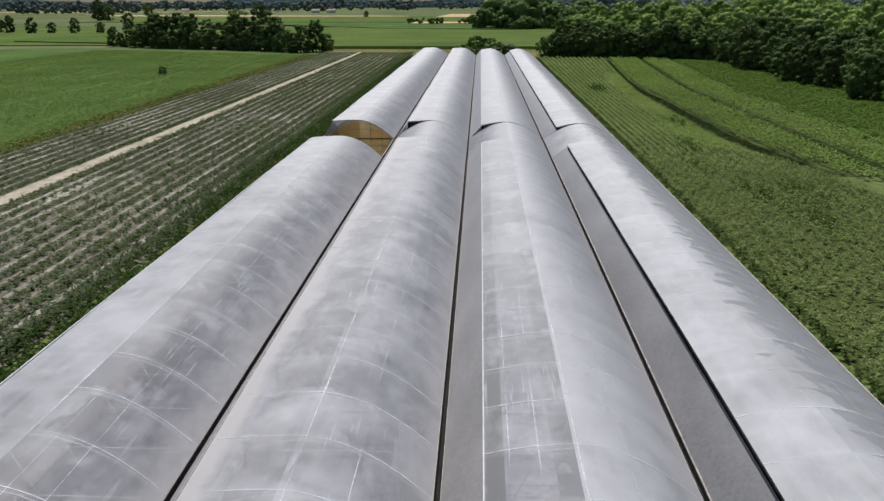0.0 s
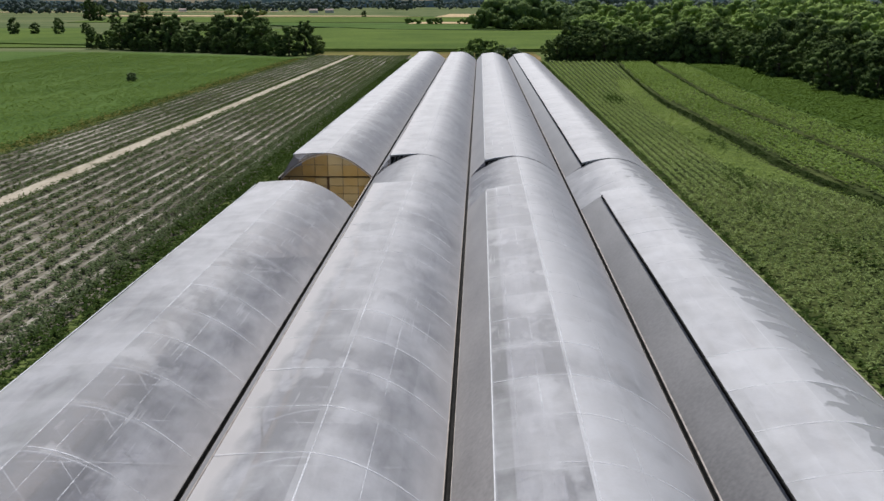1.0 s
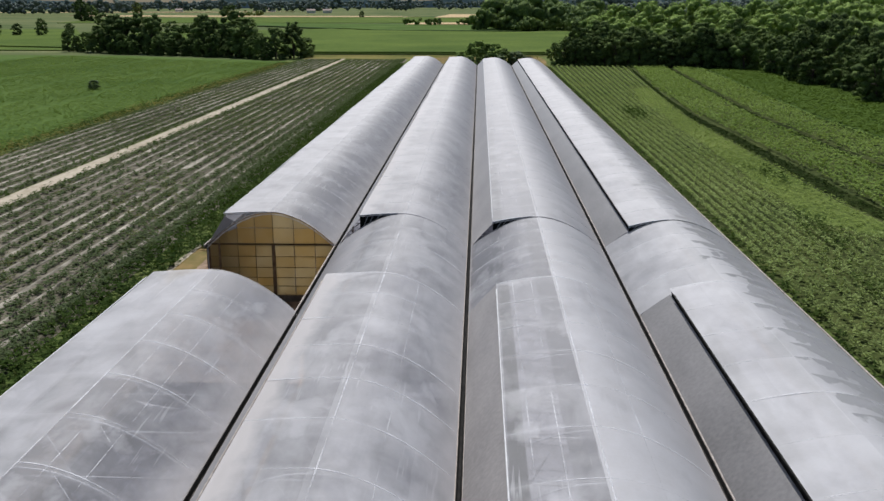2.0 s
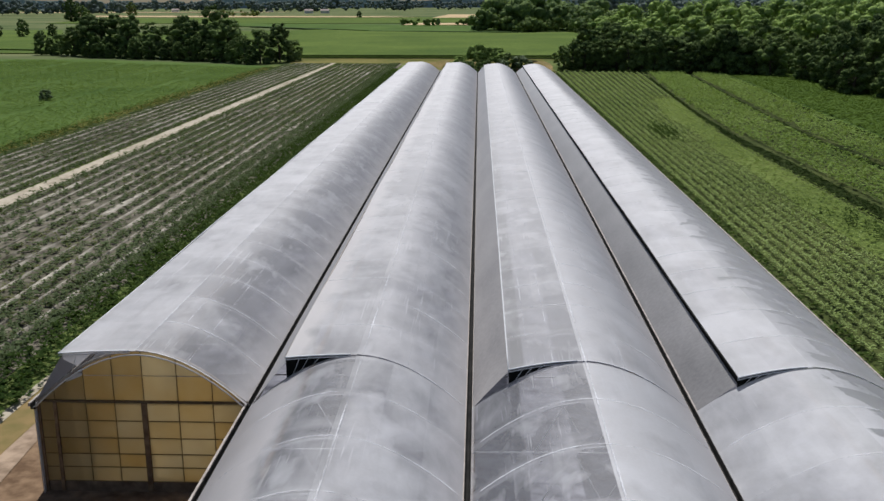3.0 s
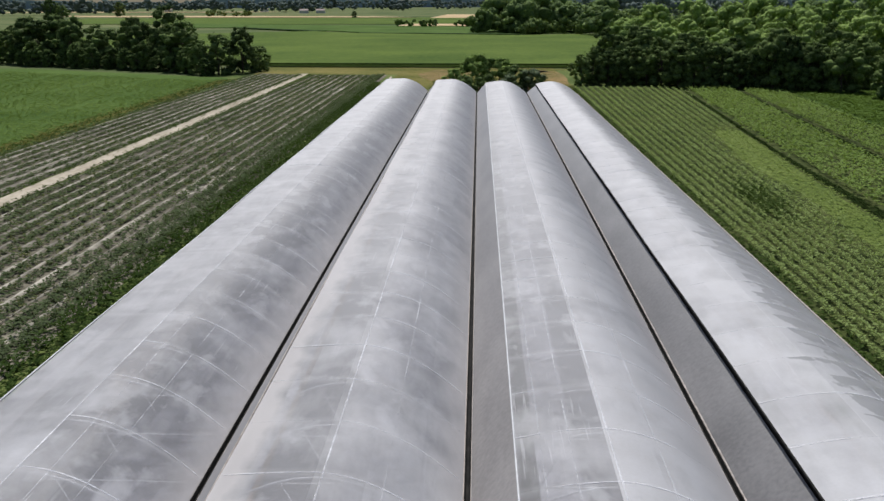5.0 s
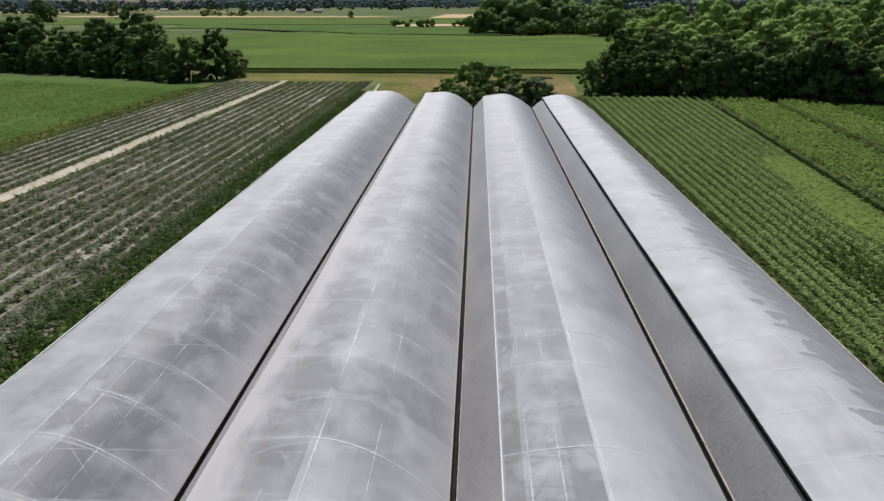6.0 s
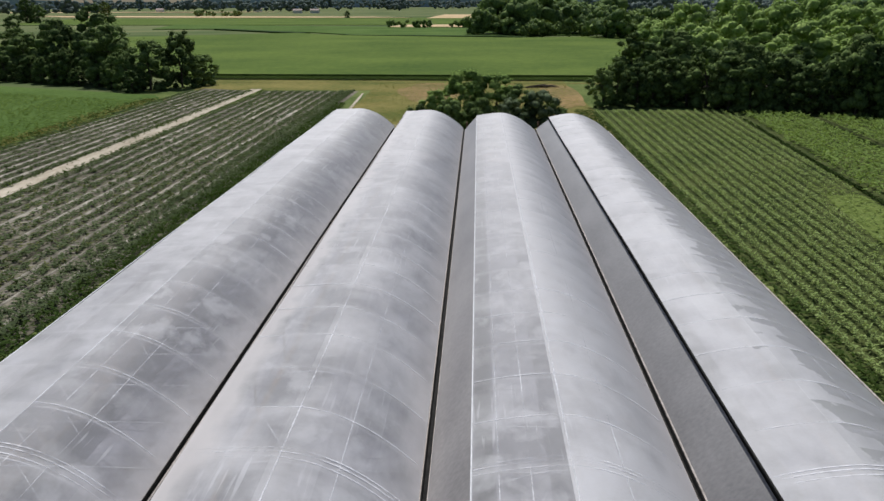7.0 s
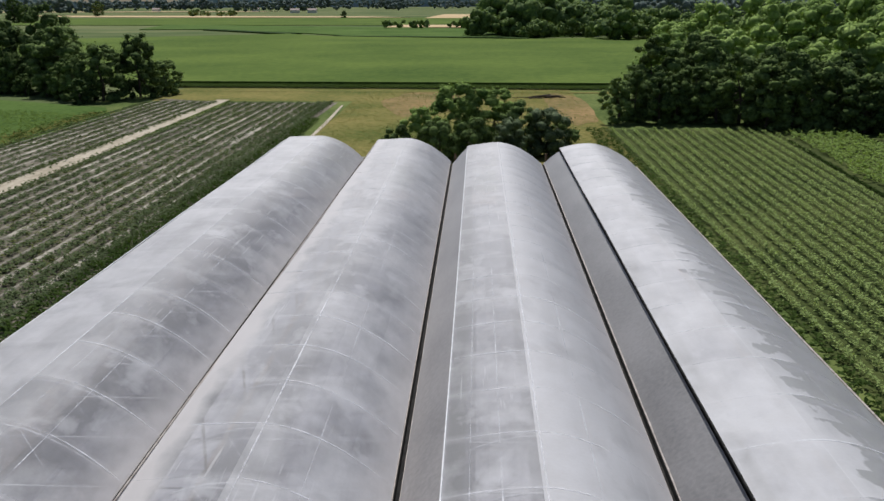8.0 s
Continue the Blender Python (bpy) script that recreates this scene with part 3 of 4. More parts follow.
def flap_sheet(name, x0, crest, fl, y0, y1, hy, hs, mat, seed):
    nu, ny = 9, max(4, int((y1 - y0) / 0.4) + 1)
    u, y = np.meshgrid(np.linspace(fl[0], WIDTH / 2, nu), np.linspace(y0, y1, ny), indexing="ij")
    s = (u - fl[0]) / (WIDTH / 2 - fl[0])
    r = np.random.default_rng(seed)
    ph = r.uniform(0, 6.28, 4)
    z = flap_z(u, crest, fl)
    z -= 0.03 * np.sin(np.pi * s) * sag(y, hy, hs) - 0.015 * np.sin(y * 1.7 + u * 1.9 + ph[0]) * np.sin(np.pi * s)
    z += 0.03 * np.sin(y * 0.21 + ph[1]) * (1 - s)
    return grid_mesh(name, np.stack([x0 + u, y, z], -1), mat)


def strap_mesh(name, path, half, mat):
    """A thin flat strap across the house, lying on the film."""
    v, f = [], []
    for x, y, z in path:
        v += [(x, y - half, z), (x, y + half, z), (x, y + half, z + 0.007), (x, y - half, z + 0.007)]
    for k in range(len(path) - 1):
        a, b = 4 * k, 4 * k + 4
        f += [(a, a + 1, b + 1, b), (a + 3, b + 3, b + 2, a + 2), (a, b, b + 3, a + 3), (a + 1, a + 2, b + 2, b + 1)]
    return mesh_of(name, v, f, mat)


def hoop_pts(x0, crest, y, u0, u1, n, lift, fl=None):
    us = np.linspace(u0, u1, n)
    zs = (arc(us, crest) if fl is None else flap_z(us, crest, fl)) + lift
    return [(x0 + a, y, b) for a, b in zip(us, zs)]


def end_wall(parent, x0, crest, y, thick, mat):
    us = np.linspace(0.05, WIDTH - 0.05, 21)
    zs = arc(us, crest) - 0.06
    v, f = [], []
    for a, b in zip(us, zs):
        v += [(x0 + a, y, 0.0), (x0 + a, y, b), (x0 + a, y + thick, 0.0), (x0 + a, y + thick, b)]
    for i in range(len(us) - 1):
        a, b = 4 * i, 4 * i + 4
        f += [(a, b, b + 1, a + 1), (a + 2, a + 3, b + 3, b + 2), (a + 1, b + 1, b + 3, a + 3)]
    return link_part("end_wall", mesh_of("end_wall", v, f, mat), parent)


def tunnel(i, spans, label):
    """One arched house: spans are stretches of (y0, y1, hoop start, hoop step, film, flap open or not)."""
    x0, crest, fl = LEFTS[i], CRESTS[i], FLAPS[i]
    top = new("plastic_greenhouse")
    tagged(top, label, "greenhouse", group="joined plastic greenhouses")
    top.location = (0, 0, 0)
    lo, hi = spans[0][0], spans[-1][1]
    for k, (y0, y1, hy, hs, mat, opened) in enumerate(spans):
        if opened:
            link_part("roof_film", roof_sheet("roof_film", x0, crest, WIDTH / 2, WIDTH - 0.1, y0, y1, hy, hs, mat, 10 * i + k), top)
            vent = link_part("roof_vent", flap_sheet("roof_vent", x0, crest, fl, y0 - 0.06, y1, hy, hs, mat, 50 + 10 * i + k), top, "long raised roof vent of milky film")
            net_end = fl[0] + 0.05
            net = np.stack(np.meshgrid(np.linspace(0.12, net_end, 7), np.linspace(y0, y1, int((y1 - y0) / 1.6) + 2), indexing="ij"), -1)
            rise = max(0.0, fl[1] - {2: 0.04, 3: 0.27}.get(i, 0.15) - float(arc(net_end, crest)))
            nz = arc(net[..., 0], crest) + rise * (net[..., 0] / net_end) ** 1.1 - 0.05 * (1 - net[..., 0] / net_end) - 0.02 * sag(net[..., 1], hy, hs)
            link_part("insect_net", grid_mesh("insect_net", np.stack([x0 + net[..., 0], net[..., 1], nz], -1), M_NET_DARK if i == 3 else M_NET), top, "grey insect net strip")
            # the last house's pipe is coloured dark to widen the shaded gap line
            link_part("vent_edge", tube_mesh("vent_edge", [(x0 + fl[0], a, fl[1] + 0.01 + 0.03 * math.sin(a * 0.21)) for a in np.arange(y0 - 0.06, y1 + 0.01, 3.0)], 0.036 if i == 3 else 0.028, M_GUTTER if i == 3 else M_LIP if i == 1 else M_HOOP, 6), vent, "pipe along the vent edge, coloured dark like the gap's shade" if i == 3 else "pale pipe along the vent edge")
            # sheet added across the gap; black ones replace the shade under the vent
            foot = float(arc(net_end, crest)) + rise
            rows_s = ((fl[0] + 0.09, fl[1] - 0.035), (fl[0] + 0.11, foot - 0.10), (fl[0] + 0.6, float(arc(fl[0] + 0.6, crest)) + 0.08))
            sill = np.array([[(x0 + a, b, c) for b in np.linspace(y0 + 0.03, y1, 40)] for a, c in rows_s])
            link_part("vent_sill", grid_mesh("vent_sill", sill, M_BLACK if i else M_FILM_B), vent, "black sheet put in as shade under the vent" if i else "milky film strip under the vent")
            # black sheet added at the vent's end for its net and the dark inside
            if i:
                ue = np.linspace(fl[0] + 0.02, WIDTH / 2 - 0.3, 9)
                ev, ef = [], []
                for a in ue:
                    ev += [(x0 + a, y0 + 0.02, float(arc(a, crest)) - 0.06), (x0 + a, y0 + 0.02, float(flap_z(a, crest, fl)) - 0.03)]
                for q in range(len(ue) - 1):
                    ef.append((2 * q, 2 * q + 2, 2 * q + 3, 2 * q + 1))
                link_part("vent_end", mesh_of("vent_end", ev, ef, M_BLACK), vent, "black sheet put in for net and shade at the vent's end")
            for dz, rad in ((0.012, 0.03), (-0.075, 0.02)):
                link_part("vent_end_pipe", tube_mesh("vent_end_pipe", [(x0 + a, y0 - 0.05, float(flap_z(a, crest, fl)) + dz) for a in np.linspace(fl[0], WIDTH / 2 - 0.2, 9)], rad, M_STRAP if dz > 0 else M_HOOP, 6), vent)
            for a in ((fl[0] + 0.28, fl[0] + 0.62, fl[0] + 1.05) if i else (fl[0] + 0.4, fl[0] + 1.2)):
                gap = float(flap_z(a, crest, fl)) - float(arc(a, crest))
                link_part("vent_rod", tube_mesh("vent_rod", [(x0 + a, y0 - 0.02, float(arc(a, crest)) - 0.02), (x0 + a + 0.25, y0 - 0.02, float(arc(a, crest)) + gap * 0.92)], 0.013, M_HOOP, 5), vent)
            for pu in ((5.9, 4.9) if i == 0 else (5.9,) if i == 1 else (5.6,)):
                line = np.array([[(x0 + pu + dx, a, float(arc(pu + dx, crest)) + 0.012) for a in np.arange(y0, y1, 0.8)] for dx in (-0.013, 0.013)])
                link_part("purlin_strap", grid_mesh("purlin_strap", line, M_RIB, False), top)
            if i == 2:
                for pu in (fl[0] + 0.75, fl[0] + 1.6):
                    line = np.array([[(x0 + pu + dx, a, float(flap_z(pu + dx, crest, fl)) + 0.010) for a in np.arange(y0, y1, 0.8)] for dx in (-0.013, 0.013)])
                    link_part("vent_strap", grid_mesh("vent_strap", line, M_RIB, False), vent)
        else:
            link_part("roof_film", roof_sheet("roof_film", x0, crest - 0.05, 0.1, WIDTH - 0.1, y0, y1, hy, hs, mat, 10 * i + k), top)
        hy_first = hy + math.ceil((y0 - hy - 0.01) / hs) * hs
        arch = strap_mesh("hoop", hoop_pts(x0, crest - (0 if opened else 0.05), 0, WIDTH / 2 if opened else 0.4, WIDTH - 0.25, 17, 0.003), 0.026, M_RIB)
        batten = strap_mesh("vent_rib", hoop_pts(x0, crest, 0, fl[0] + 0.03, WIDTH / 2, 9, 0.003, fl), 0.02, M_RIB)
        under = tube_mesh("inner_hoop", hoop_pts(x0, crest, 0, 0.1, WIDTH - 0.1, 15, -0.16), 0.03, M_HOOP, 5)
        tie = tube_mesh("tie_bar", [(x0 + 0.12, 0, GUT_Z - 0.02), (x0 + WIDTH / 2, 0, GUT_Z + 0.02), (x0 + WIDTH - 0.12, 0, GUT_Z - 0.02)], 0.028, M_HOOP, 5)
        web = tube_mesh("truss_strut", [(x0 + a, 0, GUT_Z if k_ % 2 == 0 else float(arc(a, crest)) - 0.19) for k_, a in enumerate((2.2, 3.1, 4.05, 5.0, 5.9))], 0.022, M_HOOP, 5)
        y = hy_first
        while y < y1 - 0.05:
            if y > y0 + 1.0:
                link_part("tie_bar", tie, top, loc=(0, y, 0))
                link_part("truss_strut", web, top, loc=(0, y, 0))
            link_part("hoop", arch, top, loc=(0, y, 0))
            link_part("inner_hoop", under, top, loc=(0, y, 0))
            if opened and i:
                link_part("vent_rib", batten, vent, loc=(0, y, 0))
            y += hs
    beside = (0.0, 0.24, 0.1, 0.0)[i]
    ridge = [(x0 + WIDTH / 2 + beside, a, float(arc(WIDTH / 2 + beside, crest)) + 0.02) for a in (*np.arange(lo, hi, 2.0), hi)]
    if i < 3:
        link_part("ridge_strap", grid_mesh("ridge_strap", np.array([[(x + dx, y, z - abs(dx) * 0.3) for x, y, z in ridge] for dx in (-0.028, 0.0, 0.028)]), M_CREST, False), top, "thin white ridge strap")
    # gutter along the left foot of the arch: a trough with lips, and posts below it
    gx = x0
    prof = [(-0.10, GUT_Z + 0.05), (-0.07, GUT_Z + 0.05), (-0.045, GUT_Z - 0.10), (0.045, GUT_Z - 0.10), (0.07, GUT_Z + 0.05), (0.10, GUT_Z + 0.05), (0.09, GUT_Z - 0.16), (-0.09, GUT_Z - 0.16)]
    v = [(gx + a, y, b) for y in (lo, hi) for a, b in prof]
    n = len(prof)
    f = [(k, (k + 1) % n, n + (k + 1) % n, n + k) for k in range(n)] + [tuple(range(n))[::-1], tuple(range(n, 2 * n))]
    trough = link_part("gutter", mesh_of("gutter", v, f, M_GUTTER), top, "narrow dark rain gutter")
    for sx in (-0.14, 0.14):
        link_part("gutter_lip", box_mesh("gutter_lip", gx + sx - 0.038, gx + sx + 0.038, lo, hi, GUT_Z - 0.05, GUT_Z + 0.075, M_LIP), trough)
    leg = box_mesh("post", gx - 0.05, gx + 0.05, -0.05, 0.05, 0.0, GUT_Z - 0.17, M_POST)
    for y in np.arange(lo + 0.2, hi, 6.4):
        link_part("post", leg, top, loc=(0, float(y), 0))
    return top


WIDE = "long arched milky-film greenhouse with open vent"
NEAR = (Y_START, Y_GAP0, FRONT_Y0, FRONT_STEP, M_FILM_F, True)
LINK = (Y_GAP0, Y_GAP1, FRONT_Y0, FRONT_STEP, M_FILM_L, False)
def far_span(k):
    return (Y_GAP1, ENDS[k], BACK_Y0, BACK_STEP, M_FILM_B, True)


near_1 = tunnel(0, [NEAR], WIDE + " near a sandy strip")
far_1 = tunnel(0, [far_span(0)], WIDE + " and panel gable")
tunnels = [tunnel(k, [NEAR, LINK, far_span(k)], WIDE + (" beside crops" if k == 3 else " between dark gutters")) for k in (1, 2, 3)]
for ob, i, ends in ((near_1, 0, (Y_START, Y_GAP0 - 0.08)), (far_1, 0, (ENDS[0] - 0.08,)), (tunnels[0], 1, (Y_START, ENDS[1] - 0.08)), (tunnels[1], 2, (Y_START, ENDS[2] - 0.08)), (tunnels[2], 3, (Y_START, ENDS[3] - 0.08))):
    for y in ends:
        end_wall(ob, LEFTS[i], CRESTS[i], y, 0.05, M_FILM_B)
# outer side walls of film
for ob, x, y0, y1 in ((near_1, LEFTS[0] + 0.06, Y_START, Y_GAP0), (far_1, LEFTS[0] + 0.06, Y_GAP1, ENDS[0]), (tunnels[2], LEFTS[3] + WIDTH - 0.06, Y_START, ENDS[3]), (tunnels[0], LEFTS[1] + 0.25, Y_GAP0, Y_GAP1)):
    link_part("side_wall", box_mesh("side_wall", x - 0.02, x + 0.02, y0, y1, 0.0, GUT_Z - 0.03, M_FILM_B), ob, "milky film side wall")
rail_x = LEFTS[3] + WIDTH - 0.02
link_part("eave_rail", tube_mesh("eave_rail", [(rail_x, a, GUT_Z + 0.05) for a in np.arange(Y_START, ENDS[3], 6.0)], 0.05, M_LIP, 6), tunnels[2])

# gable of the far house: panels between battens, posts and a beam
gable_y = Y_GAP1 + 0.25
x0, crest = LEFTS[0], CRESTS[0]
gable = link_part("gable_frame", tube_mesh("gable_frame", hoop_pts(x0, crest, gable_y - 0.05, 0.05, WIDTH - 0.05, 19, -0.06), 0.06, M_LIP, 6), far_1, "pale arch rim of the gable")
cols = [0.1, 0.75, 1.9, 3.0, 4.12, 5.4, 6.7, 7.85]
rows_z = [0.46, 1.05, 1.6, 2.25, 2.95, 3.72]
for c0, c1 in zip(cols[:-1], cols[1:]):
    for z0, z1 in zip(rows_z[:-1], rows_z[1:]):
        link_part("panel", box_mesh("panel", x0 + c0 + 0.02, x0 + c1 - 0.02, gable_y - 0.02, gable_y + 0.01, z0 + 0.02, z1 - 0.02, M_PANEL), gable)
    top0, top1 = float(arc(c0, crest)) - 0.07, float(arc(c1, crest)) - 0.07
    split = 4.75
    for zb, zt0, zt1 in ((3.78, min(split, top0), min(split, top1)), (split + 0.03, top0, top1)):
        if max(zt0, zt1) > zb + 0.1 and min(zt0, zt1) > zb - 0.3:
            zt0, zt1 = max(zt0, zb), max(zt1, zb)
            a, b = x0 + c0 + 0.02, x0 + c1 - 0.02
            v = [(a, gable_y - 0.02, zb), (b, gable_y - 0.02, zb), (b, gable_y - 0.02, zt1), (a, gable_y - 0.02, zt0), (a, gable_y + 0.01, zb), (b, gable_y + 0.01, zb), (b, gable_y + 0.01, zt1), (a, gable_y + 0.01, zt0)]
            link_part("panel", mesh_of("panel", v, [(0, 1, 2, 3), (7, 6, 5, 4), (0, 4, 5, 1), (1, 5, 6, 2), (2, 6, 7, 3), (3, 7, 4, 0)], M_PANEL), gable)
for z in rows_z[:-1]:
    link_part("batten", box_mesh("batten", x0 + 0.1, x0 + 7.9, gable_y - 0.035, gable_y + 0.02, z - 0.010, z + 0.010, M_SEAM), gable)
link_part("beam", box_mesh("beam", x0 + 0.05, x0 + 8.0, gable_y - 0.07, gable_y + 0.05, 3.70, 3.79, M_BATTEN), gable, "dark eave beam across the gable")
for c in cols[1:-1]:
    link_part("batten", box_mesh("batten", x0 + c - 0.008, x0 + c + 0.008, gable_y - 0.03, gable_y + 0.02, 0.44, float(arc(c, crest)) - 0.07, M_SEAM), gable)
for c, w in ((0.12, 0.06), (0.75, 0.06), (4.12, 0.10), (7.85, 0.06)):
    link_part("gable_post", box_mesh("gable_post", x0 + c - w, x0 + c + w, gable_y - 0.1, gable_y + 0.06, 0.0, 3.7, M_POST), gable)
link_part("sill", box_mesh("sill", x0 + 0.2, x0 + 7.95, gable_y - 0.05, gable_y + 0.1, 0.0, 0.46, M_BASE), gable, "dark earth-stained base board")
# overlap seams where two lengths of film meet
for ob, i in ((far_1, 0), (tunnels[0], 1), (tunnels[1], 2), (tunnels[2], 3)):
    xa, cr, fl = LEFTS[i], CRESTS[i], FLAPS[i]
    for dy in (-0.0, 0.22):
        link_part("film_seam", strap_mesh("film_seam", hoop_pts(xa, cr, 192.9 + dy, WIDTH / 2, WIDTH - 0.1, 12, 0.012), 0.03, M_RIB), ob)
        link_part("film_seam", strap_mesh("film_seam", hoop_pts(xa, cr, 192.9 + dy, fl[0], WIDTH / 2, 8, 0.012, fl), 0.03, M_RIB), ob)


rail = tube_mesh("end_rail", [(LEFTS[1] - 0.9, ENDS[1] + 0.15, 4.05), (LEFTS[1] + 0.75, ENDS[1] + 0.15, 4.0)], 0.035, M_STRAP, 6)
link_part("end_rail", rail, far_1, "short white rail at the gutter's end")
for gx_end, y_end in ((LEFTS[2], ENDS[2]), (LEFTS[3], ENDS[3])):
    link_part("end_post", box_mesh("end_post", gx_end + 0.25, gx_end + 0.41, y_end + 0.1, y_end + 0.26, 0.0, 4.55, M_POST), tunnels[0 if gx_end < 0 else 1], "brown timber post at the gutter's end")


# ---- crops ----
def plants(name, xs, ys, size, leaves, mat, label, category, height=0.35, seed=1, z0=0.1, lift=(0.15, 1.0)):
    """Many small plants, each a rosette of leaf blades."""
    r = np.random.default_rng(seed)
    n = len(xs)
    sz = size * r.uniform(0.65, 1.3, n)
    out = []
    for k in range(leaves):
        az = r.uniform(0, 2 * np.pi, n)
        tilt = r.uniform(lift[0], lift[1], n)
        ln = sz * r.uniform(0.7, 1.2, n)
        w = ln * r.uniform(0.28, 0.45, n)
        hz = z0 + height * r.uniform(0.2, 1.0, n)
        d = np.stack([np.cos(az) * np.cos(tilt), np.sin(az) * np.cos(tilt), np.sin(tilt) * 0.8], -1)
        s = np.stack([-np.sin(az), np.cos(az), r.uniform(-0.3, 0.3, n)], -1)
        base = np.stack([xs, ys, hz], -1)
        a = base
        b = base + d * (ln * 0.5)[:, None] + s * w[:, None] * 0.5
        c = base + d * ln[:, None] - np.array([0, 0, 1]) * (ln * 0.18)[:, None]
        e = base + d * (ln * 0.5)[:, None] - s * w[:, None] * 0.5
        out.append(np.stack([a, b, c, e], 1))
    q = np.stack(out, 1).reshape(-1, 4, 3)
    ob = new(name, quads_mesh(name, q, mat))
    return tagged(ob, label, category, kind="stuff")


def row_points(x_rows, y0, y1, step, jit, seed, keep=None, shift=None):
    r = np.random.default_rng(seed)
    px, py = [], []
    for x in x_rows:
        y = np.arange(y0, y1, step)
        y = y + r.normal(0, step * 0.25, len(y))
        x_ = x + r.normal(0, jit, len(y))
        if shift is not None:
            x_ = x_ + np.array([shift(v) for v in y])
        px.append(x_)
        py.append(y)
    px, py = np.concatenate(px), np.concatenate(py)
    if keep is not None:
        vig = np.array([0.5 + 0.5 * noise.noise(Vector((a * 0.09, b * 0.03, seed))) + 0.35 * noise.noise(Vector((a * 0.5, b * 0.2, 7 + seed))) for a, b in zip(px, py)])
        ok = r.uniform(0, 1, len(px)) < keep[0] + (keep[1] - keep[0]) * np.clip(vig, 0, 1)
        px, py = px[ok], py[ok]
    return px, py


rv0 = np.random.default_rng(21)
rows_a = [x + o for x in np.arange(-43.3, -25.2, 1.75) for o in (-0.25, 0.2)]
plants("row_crop", *row_points(rows_a, 15, 366, 0.53, 0.11, 3, (0.45, 1.3)), 0.41, 10, M_LEAF_ROW, "dark green leafy plants in double rows on pale soil", "crop", 0.22, 3, 0.06, (0.05, 0.8))
dx0 = -25.0 - 3.6 * np.abs(rv0.normal(0, 0.5, 6000))
plants("row_crop", dx0, rv0.uniform(-20, 366, 6000), 0.32, 8, M_LEAF_ROW, "dense dark green crop plants beside the grass verge", "crop", 0.4, 4)


def ridges(xs, y0, y1, half, label, seed):
    """Low pale banks of loose dry soil between the planted rows, uneven in width."""
    for k, x in enumerate(xs):
        y = np.arange(y0, y1, 1.4)
        wide = half * (0.35 + 0.95 * (0.5 + 0.5 * math.sin(k * 2.7 + seed))) * np.array([0.62 + 0.9 * noise.noise(Vector((x, v * 0.06, seed))) + 0.6 * noise.noise(Vector((x, v * 0.9, seed))) for v in y]).clip(0.05, 1.6)
        x = x + 0.22 * noise.noise(Vector((x * 3.7, seed, 1.0)))
        mid_x = x + 0.14 * np.array([noise.noise(Vector((x * 2, v * 0.07, seed + 4))) for v in y])
        pts = np.array([np.stack([mid_x + wide * o, y, np.full(len(y), z)], -1) for o, z in ((-1, 0.05), (-0.45, 0.2), (0.45, 0.2), (1, 0.05))])
        ob = new("soil_ridge", grid_mesh("soil_ridge", pts, M_RIDGE))
        tagged(ob, label, "soil", kind="structure")


ridges(np.arange(-43.3 + 0.875, -26.5, 1.75), -20, 366, 0.24, "pale dry soil ridge between crop rows", 2.0)
ridges(np.arange(-59.7 + 0.875, -47.5, 1.75), -20, 368, 0.22, "pale dry soil ridge in a narrow crop strip", 5.0)
sx_ = np.concatenate([rv0.uniform(-43.8, -26, 9000), rv0.uniform(-60.3, -47.2, 5000)])
sy_ = rv0.uniform(-10, 366, 14000)
patchy = np.array([noise.noise(Vector((a * 0.25, b * 0.05, 4.4))) for a, b in zip(sx_, sy_)]) > -0.12
plants("field_weeds", sx_[patchy], sy_[patchy], 0.3, 6, M_LEAF_WEED, "olive weeds scattered between the crop rows", "weeds", 0.14, 28, 0.1, (0.05, 0.8))
for k in range(9):
    px_, py_ = (-41, -37.5, -34, -31, -29, -39, -55, -50.5, -33)[k], (95, 330, 150, 322, 215, 250, 140, 225, 350)[k]
    sheet("bare_patch", blob(px_, py_, 0.9 + 0.5 * math.sin(k * 2.2), 9 + 4 * math.sin(k), 20 + k), 0.10, M_RIDGE, "bare pale soil patch between crop rows", "soil")
rows_b = [x + o for x in np.arange(-59.7, -47.0, 1.75) for o in (-0.22, 0.22)]
plants("row_crop", *row_points(rows_b, 15, 368, 0.55, 0.10, 5, (0.5, 1.3)), 0.42, 8, M_LEAF_ROW, "greyish green young plants in rows on dry soil", "crop", 0.18, 5, 0.06, (0.05, 0.8))
ax, ay = row_points(np.arange(19.8, 52.0, 0.92), 22, 328, 0.33, 0.05, 7, (0.85, 1.3))
ax = ax + np.array([bend(v) for v in ay]) * np.clip((ax - 19.5) / 15, 0, 1)
ok = ax < np.array([edge_ab(v) for v in ay]) - 0.15
ax, ay = ax[ok], ay[ok]
# tidy rows by the greenhouse, a tangled stand near the start, a close-grown crop in the hollow of the bend
rq = np.random.default_rng(78)
lim = np.array([smooth_from(v) for v in ay])
rows_ok = (ax < lim + rq.normal(0, 0.8, len(ax))) | (ay < 100) | (ay > 262 + rq.normal(0, 6, len(ay)))
wild = np.clip((128 - ay) / 25, 0, 1)
tx, ty = ax + rq.normal(0, 0.30, len(ax)) * wild, ay + rq.normal(0, 0.3, len(ax)) * wild
tall = 0.5 + 0.5 * np.array([noise.noise(Vector((a * 0.22, b * 0.1, 2.2))) for a, b in zip(tx, ty)])
near_stand = rows_ok & (rq.uniform(0, 1, len(ax)) < wild)
tidy = rows_ok & ~near_stand
